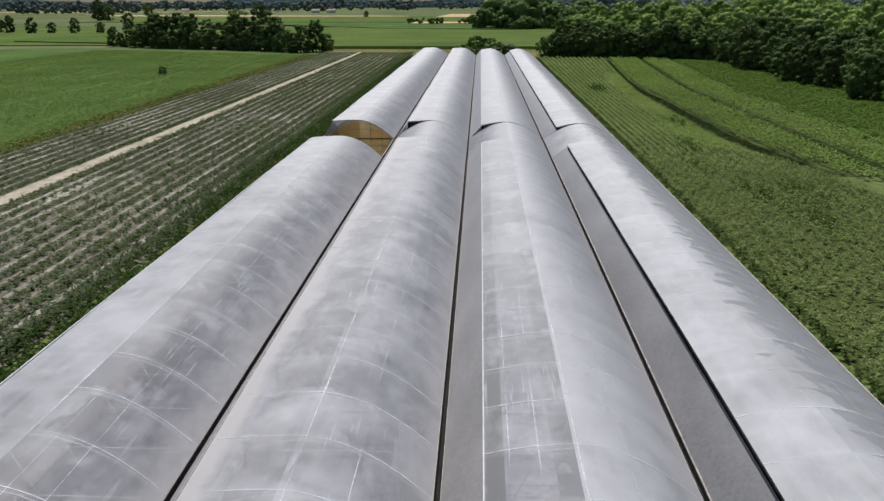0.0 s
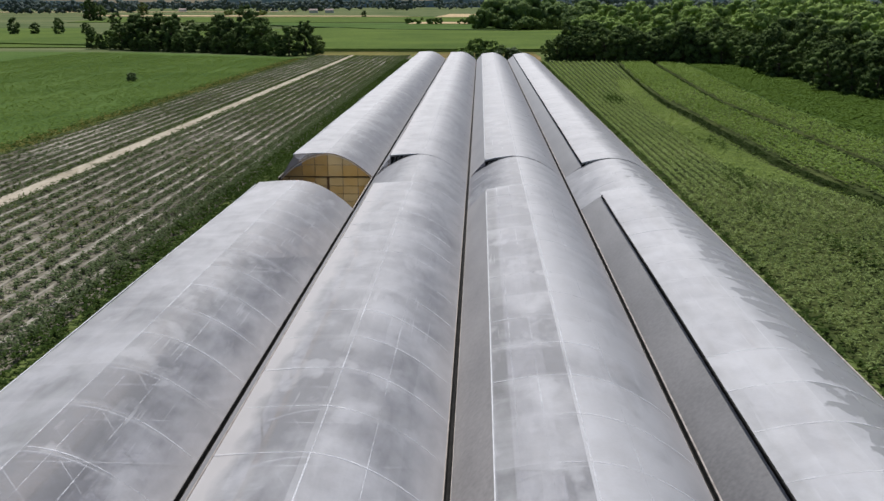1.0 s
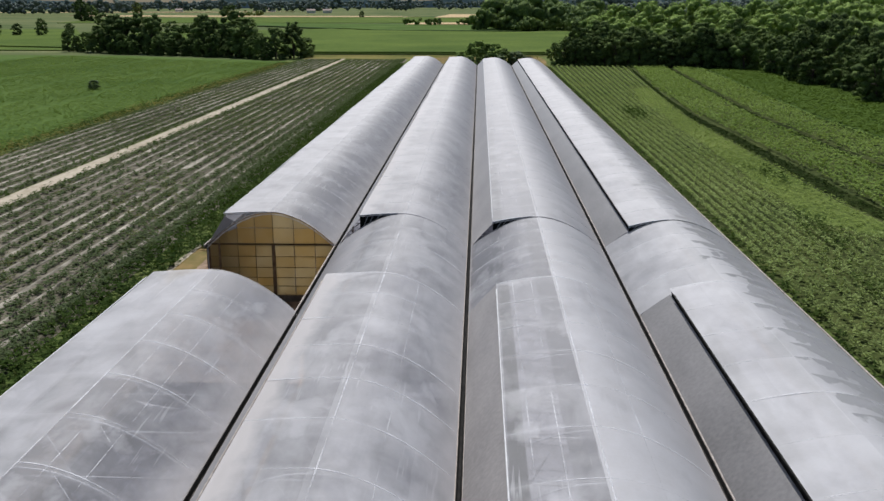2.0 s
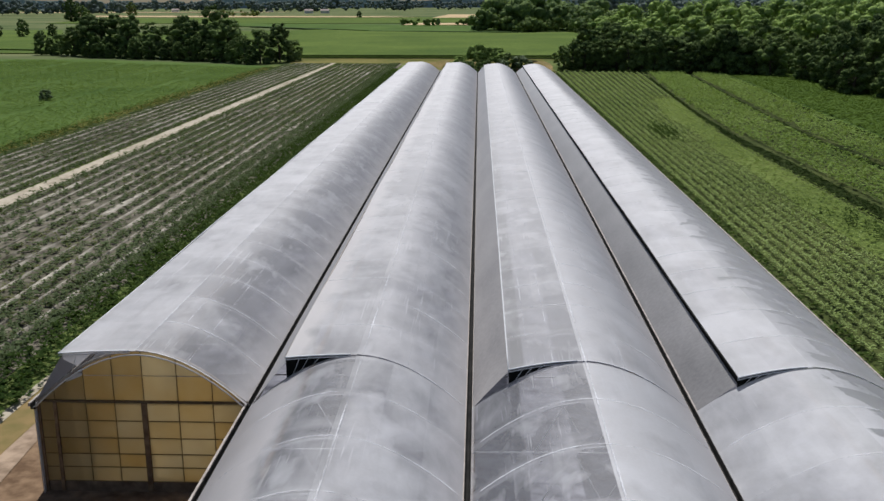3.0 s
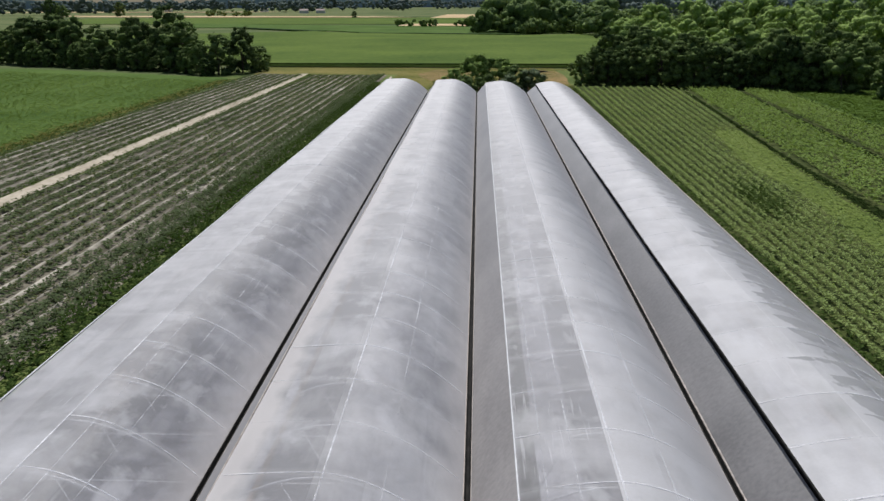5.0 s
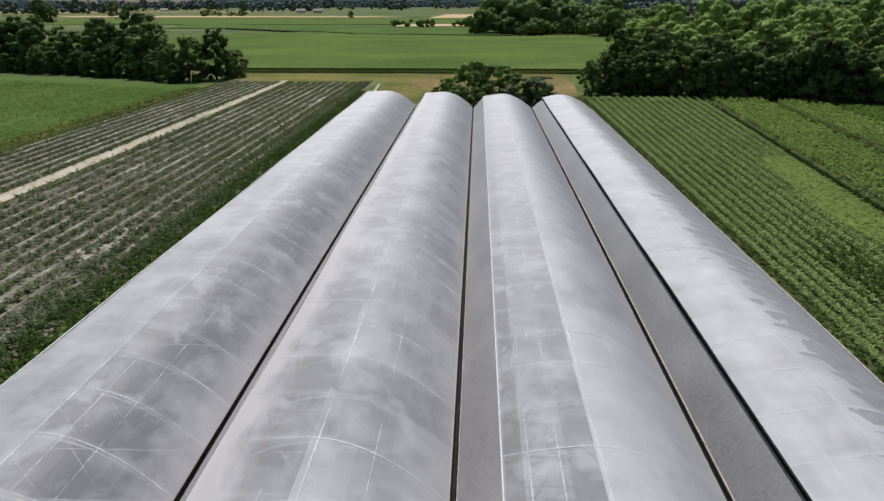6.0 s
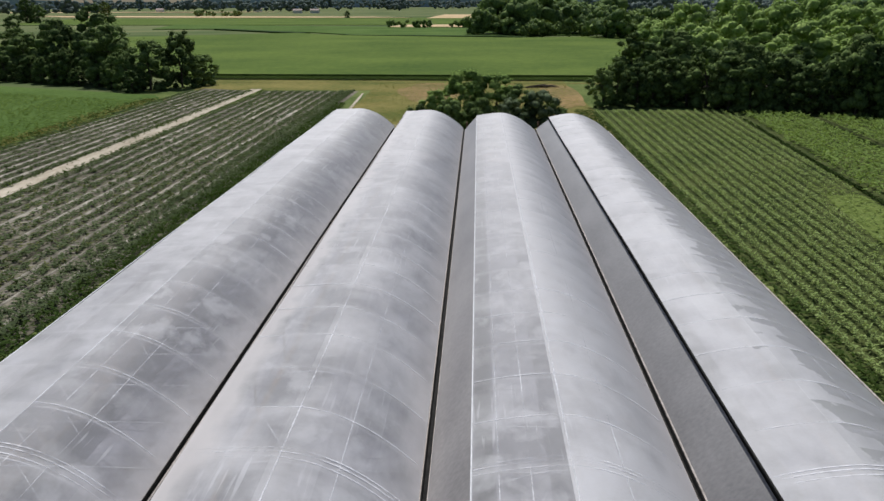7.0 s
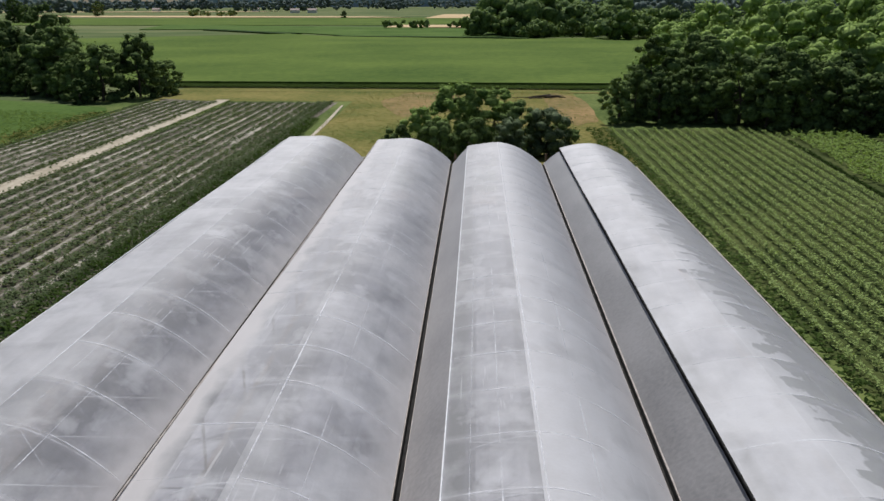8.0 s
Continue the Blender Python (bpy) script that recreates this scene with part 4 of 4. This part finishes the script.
plants("green_crop", tx[tidy], ty[tidy], 0.30, 10, M_LEAF_BEANROW, "dense green crop in narrow straight rows", "crop", 0.5, 7)
plants("green_crop", tx[near_stand], ty[near_stand], 0.32, 9, M_LEAF_TANGLE, "tangled olive green crop without clear rows", "crop", 0.25 + 0.5 * np.clip(tall[near_stand], 0, 1), 6)
qx, qy = ax[~rows_ok], ay[~rows_ok]
qx, qy = qx + rq.uniform(-0.46, 0.46, len(qx)), qy + rq.uniform(-0.2, 0.2, len(qy))
keep_y = [(smooth_from(v) + 1.0, v) for v in np.linspace(100, 258, 75) if smooth_from(v) + 1.0 < edge_ab(v) - 0.8]
sheet("crop_cover", keep_y + [(edge_ab(v) - 0.4, v) for a, v in keep_y[::-1]], 0.085, M_LOWCROP, "close-grown yellowish green crop cover", "crop", 0.075)
plants("green_crop", qx, qy, 0.34, 5, M_LEAF_BEAN, "even yellowish green crop without clear rows", "crop", 0.16, 8, 0.16, (0.05, 0.4))
bx, by = row_points(np.arange(33.9, 43.2, 1.1), 100, 324, 0.55, 0.08, 9, (0.7, 1.2), bend)
ok = bx > np.array([edge_ab(v) + furrow_width(v) for v in by]) + 0.25
plants("green_crop", bx[ok], by[ok], 0.6, 7, M_LEAF_PALE, "strip of leafy green crop plants", "crop", 0.7, 9)
plants("green_crop", *row_points(np.arange(45.5, 52.5, 1.1), 100, 320, 0.55, 0.08, 11, (0.7, 1.2), bend), 0.6, 7, M_LEAF_PALE, "pale green leafy crop strip near the wood", "crop", 0.7, 11)
rv = np.random.default_rng(12)
wx, wy = rv.uniform(-25.2, -19.0, 17000), rv.uniform(18, 340, 17000)
ok = ((wx < -22.1) | (wy < 84) | (wy > 116)) & ((wy < 292) | (wx < -22.3 - (wy - 300) * 0.03))
wx, wy = wx[ok], wy[ok]
plants("verge_weeds", wx, wy, 0.38, 6, M_LEAF_VERGE, "dark green weeds along the plastic greenhouse", "weeds", 0.4, 13)
plants("verge_weeds", rv.uniform(16.4, 19.6, 4500), rv.uniform(15, 330, 4500), 0.4, 5, M_LEAF_VERGE, "low green weeds beside the plastic greenhouse", "weeds", 0.25, 14)
fx, fy = row_points(-62.6 - 1.5 * np.arange(62), 60, 385, 0.6, 0.36, 22, (0.75, 1.2))
gap = (np.mod(fx + 0.02 * fy + 1.2 * np.sin(fy * 0.05), 9.5) < 1.5) & (np.sin(fy * 0.06 + fx * 0.4) > -0.3)
ok = ~gap & (fy < 345 + np.clip(-fx - 64, 0, 200) * 0.5)
plants("green_crop", fx[ok], fy[ok], 0.5, 5, M_LEAF_BROAD, "even green leafy crop of a broad field", "crop", 0.35, 15, 0.12, (0.05, 0.7))
mx_ = -61.6 + 1.1 * np.random.default_rng(23).normal(0, 1, 6500)
my_ = np.random.default_rng(24).uniform(50, 350, 6500)
plants("margin_grass", mx_[:4200], my_[:4200], 0.36, 5, M_LEAF_DRY, "straw-coloured grass along the field margin", "grass", 0.25, 25, 0.06)
plants("margin_grass", mx_[4200:], my_[4200:], 0.4, 5, M_LEAF_VERGE, "dark green weeds along the field margin", "weeds", 0.3, 26, 0.06)


gx_, gy_ = rv.uniform(54.3, 78, 12000), rv.uniform(110, 318, 12000)
gx_ = gx_ + np.array([bend(v) for v in gy_])
plants("tall_grass", gx_, gy_, 0.72, 5, M_LEAF_LAWN, "even green grass along the wood", "grass", 0.3, 16, 0.15, (0.05, 0.6))
dx_, dy_ = rv.uniform(-22, 19.5, 7000), rv.uniform(284, 388, 7000)
plants("dry_tufts", dx_, dy_, 0.22, 4, M_LEAF_DRY, "short yellowish grass tufts behind the greenhouses", "grass", 0.15, 17, 0.05)
ex_ = rv.uniform(-75, 33, 7000)
plants("green_tufts", ex_, rv.uniform(-1.5, 4.5, 7000) + 399 - (ex_ + 60) * 0.074, 0.4, 4, M_LEAF_VERGE, "rough green growth along the ditch", "grass", 0.5, 18, 0.1)


uy = rv.uniform(110, 318, 9000)
uc = np.array([edge_ab(v) + 0.5 * furrow_width(v) for v in uy])
off = rv.uniform(-0.45, 0.45, 9000)
ux = np.where(rv.uniform(0, 1, 9000) < 0.4, uc + off * np.array([furrow_width(v) for v in uy]), np.array([bend(v) for v in uy]) + np.where(rv.uniform(0, 1, 9000) < 0.5, 44.25, 53.35) + off * 1.0)
plants("furrow_weeds", ux, uy, 0.3, 5, M_LEAF_FURROW, "low weeds coloured dark as the furrows' shade", "weeds", 0.12, 27, 0.05, (0.05, 0.7))
kx = np.concatenate([rv.normal(-46.8, 0.35, 1500), rv.normal(-44.2, 0.3, 1500)])
plants("track_weeds", kx, rv.uniform(40, 368, 3000), 0.3, 5, M_LEAF_VERGE, "low green weeds along the sandy track", "weeds", 0.2, 19, 0.08)
cx_, cy_ = [], []
for x, y, n in ((26.7, 123, 70), (27.3, 92, 60), (31.4, 90.5, 60), (25.2, 213, 50), (28.8, 80, 40), (24.2, 107, 30), (24.8, 204, 110), (25.6, 208, 60), (30.5, 150, 40)):
    cx_.append(rv.normal(x, 0.8, n))
    cy_.append(rv.normal(y, 3.4, n))
plants("tall_weeds", np.concatenate(cx_), np.concatenate(cy_), 0.42, 7, M_LEAF_VERGE, "darker taller weeds among the green crop", "weeds", 0.6, 20)


# ---- trees ----
def ico(level):
    bm = bmesh.new()
    bmesh.ops.create_icosphere(bm, subdivisions=level, radius=1.0)
    out = np.array([p.co[:] for p in bm.verts]), np.array([[p.index for p in q.verts] for q in bm.faces])
    bm.free()
    return out


ICO_FINE, ICO_ROUGH = ico(2), ico(1)


def lumps(r, centres, radii, shape, rough, squash=0.85):
    """Uneven rounded masses: vertices and triangles."""
    sv, sf = shape
    n, m = len(centres), len(sv)
    w = radii[:, None] * (1 + r.normal(0, rough, (n, m)))
    v = centres[:, None, :] + sv[None] * w[..., None] * np.array([1, 1, squash])
    return v.reshape(-1, 3), (sf[None] + (np.arange(n) * m)[:, None, None]).reshape(-1, 3)


def tree_meshes(seed, height, width, leaf, n_clumps, n_leaves, low, mat):
    """Meshes of one tree at the origin: trunk with limbs, and a crown of leaf clumps."""
    r = np.random.default_rng(seed)
    trunk_h = height * 0.5
    v, f = [], []

    def limb(p0, p1, r0, r1):
        d = (p1 - p0).normalized()
        a = d.cross(Vector((0.3, 0.9, 0.2))).normalized()
        b = d.cross(a)
        s = len(v)
        for q, rad in ((p0, r0), (p1, r1)):
            for k in range(6):
                w = math.pi * k / 3
                v.append(q + rad * (math.cos(w) * a + math.sin(w) * b))
        for k in range(6):
            f.append((s + k, s + (k + 1) % 6, s + 6 + (k + 1) % 6, s + 6 + k))

    mid = Vector((r.normal(0, 0.25), r.normal(0, 0.25), trunk_h * 0.55))
    top = Vector((r.normal(0, 0.5), r.normal(0, 0.5), trunk_h * 1.3))
    limb(Vector((0, 0, -0.2)), mid, height * 0.026, height * 0.019)
    limb(mid, top, height * 0.019, height * 0.007)
    centres = []
    for k in range(n_clumps):
        az = r.uniform(0, 2 * np.pi)
        hz = r.uniform(low, 1.0)
        tt = (hz - low) / (1 - low)
        prof = math.sqrt(max(0.02, 1 - (2 * tt - 0.9) ** 2 / 1.3))
        rad = width / 2 * prof * math.sqrt(r.uniform(0.25, 1.0)) * (0.82 + 0.3 * math.sin(az * 2 + seed) * math.sin(az * 3 + seed * 1.7))
        centres.append((rad * math.cos(az), rad * math.sin(az), hz * height * r.uniform(0.9, 1.0)))
    for c in centres[:10]:
        limb(mid.lerp(top, r.uniform(0, 0.8)), Vector(c) * 0.85, height * 0.008, height * 0.002)
    trunk = mesh_of("trunk", v, f, M_BARK, True)
    cs = np.array(centres)
    crad = r.uniform(0.085, 0.18, n_clumps) * width * (34 / max(n_clumps, 24)) ** 0.3
    cs[:, 2] = np.maximum(cs[:, 2], crad * 0.5)
    # each clump: an uneven inner mass of foliage under many loose leaves
    v1, f1 = lumps(r, cs, crad * 0.78, ICO_ROUGH, 0.2)
    idx = np.repeat(np.arange(n_clumps), n_leaves)
    n = len(idx)
    d = r.normal(0, 1, (n, 3)) + np.array([0, 0, 0.25])
    d /= np.linalg.norm(d, axis=1)[:, None]
    p = cs[idx] + d * (crad[idx] * np.abs(r.normal(0.88, 0.26, n)))[:, None] * np.array([1, 1, 0.88])
    p[:, 2] = np.maximum(p[:, 2], 0.25)
    out = p - np.array([0, 0, height * 0.45])
    out /= np.linalg.norm(out, axis=1)[:, None] + 0.01
    nrm = 0.55 * d + 0.5 * out + r.normal(0, 0.42, (n, 3)) + np.array([0, 0, 0.4])
    nrm /= np.linalg.norm(nrm, axis=1)[:, None]
    a = np.cross(nrm, r.normal(0, 1, (n, 3)))
    a /= np.linalg.norm(a, axis=1)[:, None]
    b = np.cross(nrm, a)
    s = leaf * r.uniform(0.6, 1.3, n)[:, None]
    q = np.stack([p - a * s * 0.6, p - b * s * 0.35 + nrm * s * 0.1, p + a * s * 0.6, p + b * s * 0.35 + nrm * s * 0.1], 1)
    verts = np.concatenate([v1, q.reshape(-1, 3)])
    quads = len(v1) + np.arange(n * 4).reshape(-1, 4)
    crown = mesh_of("crown", verts.tolist(), f1.tolist() + quads.tolist(), mat, True)
    return trunk, crown


def plant_tree(x, y, turn, scale, meshes, label, group, name="tree"):
    top = new(name)
    top.location = (x, y, 0)
    top.rotation_euler = (0, 0, turn)
    top.scale = (scale, scale, scale * (0.94 + 0.12 * math.sin(x * 3.1 + y)))
    tagged(top, label, "tree" if name == "tree" else "bush", group=group)
    link_part("trunk", meshes[0], top)
    link_part("crown", meshes[1], top)
    return top


TREES = [tree_meshes(20 + k, 14.0, 11.5 + 1.2 * (k % 3), 0.36, 84, 46, 0.05, M_LEAF_TREE) for k in range(5)]
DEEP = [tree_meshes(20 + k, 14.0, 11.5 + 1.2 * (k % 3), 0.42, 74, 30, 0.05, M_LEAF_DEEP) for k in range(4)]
EDGE = [tree_meshes(40 + k, 10.0, 8.5, 0.28, 76, 48, 0.03, M_LEAF_TREE) for k in range(4)]
SHRUB = [tree_meshes(60 + k, 4.0, 4.8, 0.16, 40, 80, 0.05, M_LEAF_TREE if k else M_LEAF_GREY) for k in range(3)]
BUSH = [tree_meshes(80 + k, 10.0, 9.5, 0.30, 76, 48, 0.03, M_LEAF_BUSH) for k in range(3)]
rt = random.Random(8)


def put(x, y, h, kinds, label, group, name="tree"):
    m = kinds[rt.randrange(len(kinds))]
    base = {id(TREES): 14.0, id(DEEP): 14.0, id(EDGE): 10.0, id(BUSH): 10.0, id(SHRUB): 4.0}[id(kinds)]
    return plant_tree(x, y, rt.uniform(0, 6.28), h / base, m, label, group, name)


# bushes behind the greenhouses
for x, y, h, kinds in ((-5.5, 306, 6.2, BUSH), (-8.2, 304, 3.6, SHRUB), (-1.6, 309, 8.2, BUSH), (2.8, 310, 9.3, BUSH), (6.2, 307, 7.2, EDGE), (9.3, 305, 5.2, SHRUB), (11.0, 306, 4.2, SHRUB), (-3.4, 301, 4.4, SHRUB), (0.6, 302, 4.6, SHRUB), (4.6, 302, 4.4, SHRUB)):
    put(x, y, h, kinds, "leafy green bush behind the greenhouses", "bushes behind the greenhouses", "bush")

rb = random.Random(5)
heap = new("branch_heap")
heap.location = (14.0, 375.5, 0.05)
tagged(heap, "low heap of cut grey branches on dry grass", "branches")
for k in range(26):
    bx_, by_, ang, size_ = rb.gauss(0, 1.9), rb.gauss(0, 0.7), rb.uniform(-0.5, 0.5), rb.uniform(0.9, 2.0)
    lift_ = 0.12 + 0.55 * math.exp(-(bx_ / 2.2) ** 2) * rb.uniform(0.1, 1.0)
    link_part("branch", tube_mesh("branch", [(bx_ - size_ * math.cos(ang), by_ - size_ * math.sin(ang), max(0.08, lift_ - 0.12)), (bx_, by_, lift_), (bx_ + size_ * math.cos(ang), by_ + size_ * math.sin(ang), max(0.08, lift_ + rb.uniform(-0.2, 0.1)))], rb.uniform(0.05, 0.1), M_BARK, 5), heap)

# tree row beside the broad field
for x, y, h, kinds in ((-57, 378, 13.0, EDGE), (-62, 372, 14.2, EDGE), (-54, 384, 9.5, EDGE), (-67, 372, 9.5, EDGE), (-64, 366, 6.0, EDGE), (-74, 384, 18.0, TREES), (-80, 390, 17.0, TREES), (-83, 396, 19.0, TREES), (-90, 394, 16.0, TREES), (-95, 402, 15.5, TREES),
                       (-102, 401, 15.0, TREES), (-108, 408, 16.0, TREES), (-115, 407, 15.0, TREES), (-121, 412, 16.5, TREES), (-128, 412, 18.0, TREES), (-134, 417, 16.5, TREES), (-140, 418, 14.0, TREES), (-72, 376, 8.0, EDGE), (-86, 386, 9.0, EDGE), (-98, 394, 8.0, EDGE), (-111, 400, 8.0, EDGE), (-124, 405, 8.0, EDGE)):
    put(x - 7.0, y - 2.0, h * 0.88, kinds, "dense dark green tree in a field-side row", "tree row beside the field")
for k in range(13):
    put(-72 - 5.6 * k, 372 + 2.9 * k, 6.0 + 1.5 * math.sin(k * 1.9), EDGE, "bushy green growth below a tree row", "tree row beside the field")
for k in range(4):
    put(-150 - 4.2 * k, 420 + 1.2 * k, 7.5 + 1.5 * math.sin(k * 2.3), EDGE, "lower green tree at the row's end", "tree row beside the field")

put(-84.5, 253.5, 2.4, SHRUB, "small lone green bush in the broad field", "field bushes", "bush")

# the wood
for k in range(18):
    x = 22 + k * 2.95
    put(x, 337 - max(0, x - 35) * 0.55 + rt.uniform(-1.5, 1.5), 5.5 + min(5, (x - 20) * 0.35) + rt.uniform(-1, 1.5), EDGE, "dark leafy tree at the wood's edge", "trees of the wood")
for k in range(16):
    y = 302 - k * 9
    put(76 + 2.5 * math.sin(k * 1.3) + rt.uniform(-1, 1) + max(0, 200 - y) * 0.02, y, 9.5 + rt.uniform(-1.5, 2.5), EDGE, "dark leafy tree at the wood's edge", "trees of the wood")
for row in range(6):
    for k in range(11):
        x = 30.5 + row * 2.0 + k * 8.2 + rt.uniform(-2, 2)
        y = 346 + row * 10.5 - max(0, x - 35) * 0.5 + rt.uniform(-3, 3)
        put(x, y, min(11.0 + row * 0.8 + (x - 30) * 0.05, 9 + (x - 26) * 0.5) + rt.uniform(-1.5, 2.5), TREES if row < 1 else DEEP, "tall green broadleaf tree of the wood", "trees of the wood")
for row in range(3):
    for k in range(14):
        x = 84 + row * 9.5 + rt.uniform(-2.5, 2.5)
        y = 150 + k * 10 + rt.uniform(-3, 3)
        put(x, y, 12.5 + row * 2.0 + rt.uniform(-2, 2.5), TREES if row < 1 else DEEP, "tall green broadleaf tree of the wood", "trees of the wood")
for x, y, h in ((-290, 618, 10), (-278, 622, 8.5), (-262, 618, 10), (-246, 622, 8.5), (-310, 630, 11), (-322, 640, 10), (-252, 690, 13), (-432, 1090, 23), (-420, 1086, 20), (-158, 1348, 10), (-530, 1540, 24)):
    put(x, y, h, EDGE, "lone green field tree far off", "far field trees")


def far_wood(name, boxes, fine, dens, label, seed, mat=M_LEAF_FAR):
    """A distant wood as many rounded clumps of foliage, domed tree by tree."""
    r = np.random.default_rng(seed)
    vs, fs, count = [], [], 0
    for x0, x1, y0, y1, h, gap in boxes:
        n = max(2, int((x1 - x0) * (y1 - y0) / gap ** 2))
        cx, cy = r.uniform(x0, x1, n), r.uniform(y0, y1, n)
        th = h * r.uniform(0.7, 1.15, n)
        idx = np.repeat(np.arange(n), dens)
        m = len(idx)
        d = r.normal(0, 1, (m, 3))
        d /= np.linalg.norm(d, axis=1)[:, None]
        p = np.stack([cx[idx], cy[idx], th[idx] * 0.56], -1) + d * np.stack([np.full(m, gap * 0.5), np.full(m, gap * 0.5), th[idx] * 0.34], -1)
        size = th[idx] * r.uniform(0.11, 0.22, m)
        v, f = lumps(r, p, size, ICO_FINE if fine else ICO_ROUGH, 0.2)
        v[:, 2] = np.maximum(v[:, 2], 0.05)
        vs.append(v)
        fs += (f + count).tolist()
        count += len(v)
        if fine:
            pick = np.repeat(np.arange(m), 22)
            d = r.normal(0, 1, (len(pick), 3)) + np.array([0, 0, 0.3])
            d /= np.linalg.norm(d, axis=1)[:, None]
            q = p[pick] + d * size[pick][:, None] * np.abs(r.normal(1.05, 0.25, len(pick)))[:, None]
            a = np.cross(d + r.normal(0, 0.35, d.shape), r.normal(0, 1, d.shape))
            a *= 0.85 / np.linalg.norm(a, axis=1)[:, None]
            b = np.cross(d, a)
            v = np.stack([q - a, q - b * 0.7, q + a, q + b * 0.7], 1).reshape(-1, 3)
            vs.append(v)
            fs += (np.arange(len(v)).reshape(-1, 4) + count).tolist()
            count += len(v)
    ob = new(name, mesh_of(name, np.concatenate(vs).tolist(), fs, mat, True))
    return tagged(ob, label, "wood", kind="stuff")


far_wood("far_wood", [(6, 80, 700, 760, 20, 11), (-4, 20, 690, 715, 12, 8), (60, 130, 640, 700, 13, 10), (20, 60, 672, 690, 8, 7), (130, 330, 440, 600, 19, 20)], True, 13, "green wood beyond the wide crop field", 31)
far_wood("distant_tree_line", [(-900, -600, 1700, 1760, 26, 22), (-1500, -250, 2380, 2430, 26, 26), (-520, -330, 2100, 2130, 24, 20), (-260, -150, 2350, 2400, 28, 22), (-120, 600, 2700, 2760, 26, 28), (-1100, -700, 1150, 1180, 16, 14), (-760, -560, 900, 925, 15, 13), (100, 900, 1100, 1250, 22, 24), (-2600, 2600, 3600, 3680, 30, 45)], False, 9, "distant tree lines at the horizon, with haze in their leaf colour", 33, M_LEAF_DISTANT)
far_wood("field_shrubs", [(-62, -6, 862, 872, 6, 6), (-400, -330, 1500, 1520, 9, 10)], True, 6, "scattered shrubs in far fields", 35)
for x, y in ((-330, 1950), (-300, 1960), (-700, 2300), (260, 2300), (40, 2250), (-480, 2290)):
    hs_ = new("far_building")
    hs_.location = (x, y, 0)
    tagged(hs_, "pale far farm building with a pitched roof", "building", group="far farm buildings")
    link_part("wall", box_mesh("wall", -8, 8, -5, 5, 0, 5, M_WALLS), hs_)
    link_part("roof", mesh_of("roof", [(-8.6, -5.6, 5), (8.6, -5.6, 5), (8.6, 5.6, 5), (-8.6, 5.6, 5), (-8.6, 0, 8), (8.6, 0, 8)], [(0, 1, 5, 4), (2, 3, 4, 5), (0, 4, 3), (1, 2, 5), (3, 2, 1, 0)], M_ROOF), hs_)

# hills on the horizon, with haze put into their colour
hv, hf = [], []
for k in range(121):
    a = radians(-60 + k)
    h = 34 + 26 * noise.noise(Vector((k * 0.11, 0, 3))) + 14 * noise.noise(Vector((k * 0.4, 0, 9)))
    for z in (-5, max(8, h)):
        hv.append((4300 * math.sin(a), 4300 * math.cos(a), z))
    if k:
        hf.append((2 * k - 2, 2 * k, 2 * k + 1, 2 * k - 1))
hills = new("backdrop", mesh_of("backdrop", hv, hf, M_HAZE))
tagged(hills, "low hills on the horizon, with haze in their blue-grey colour", "hills", kind="structure")
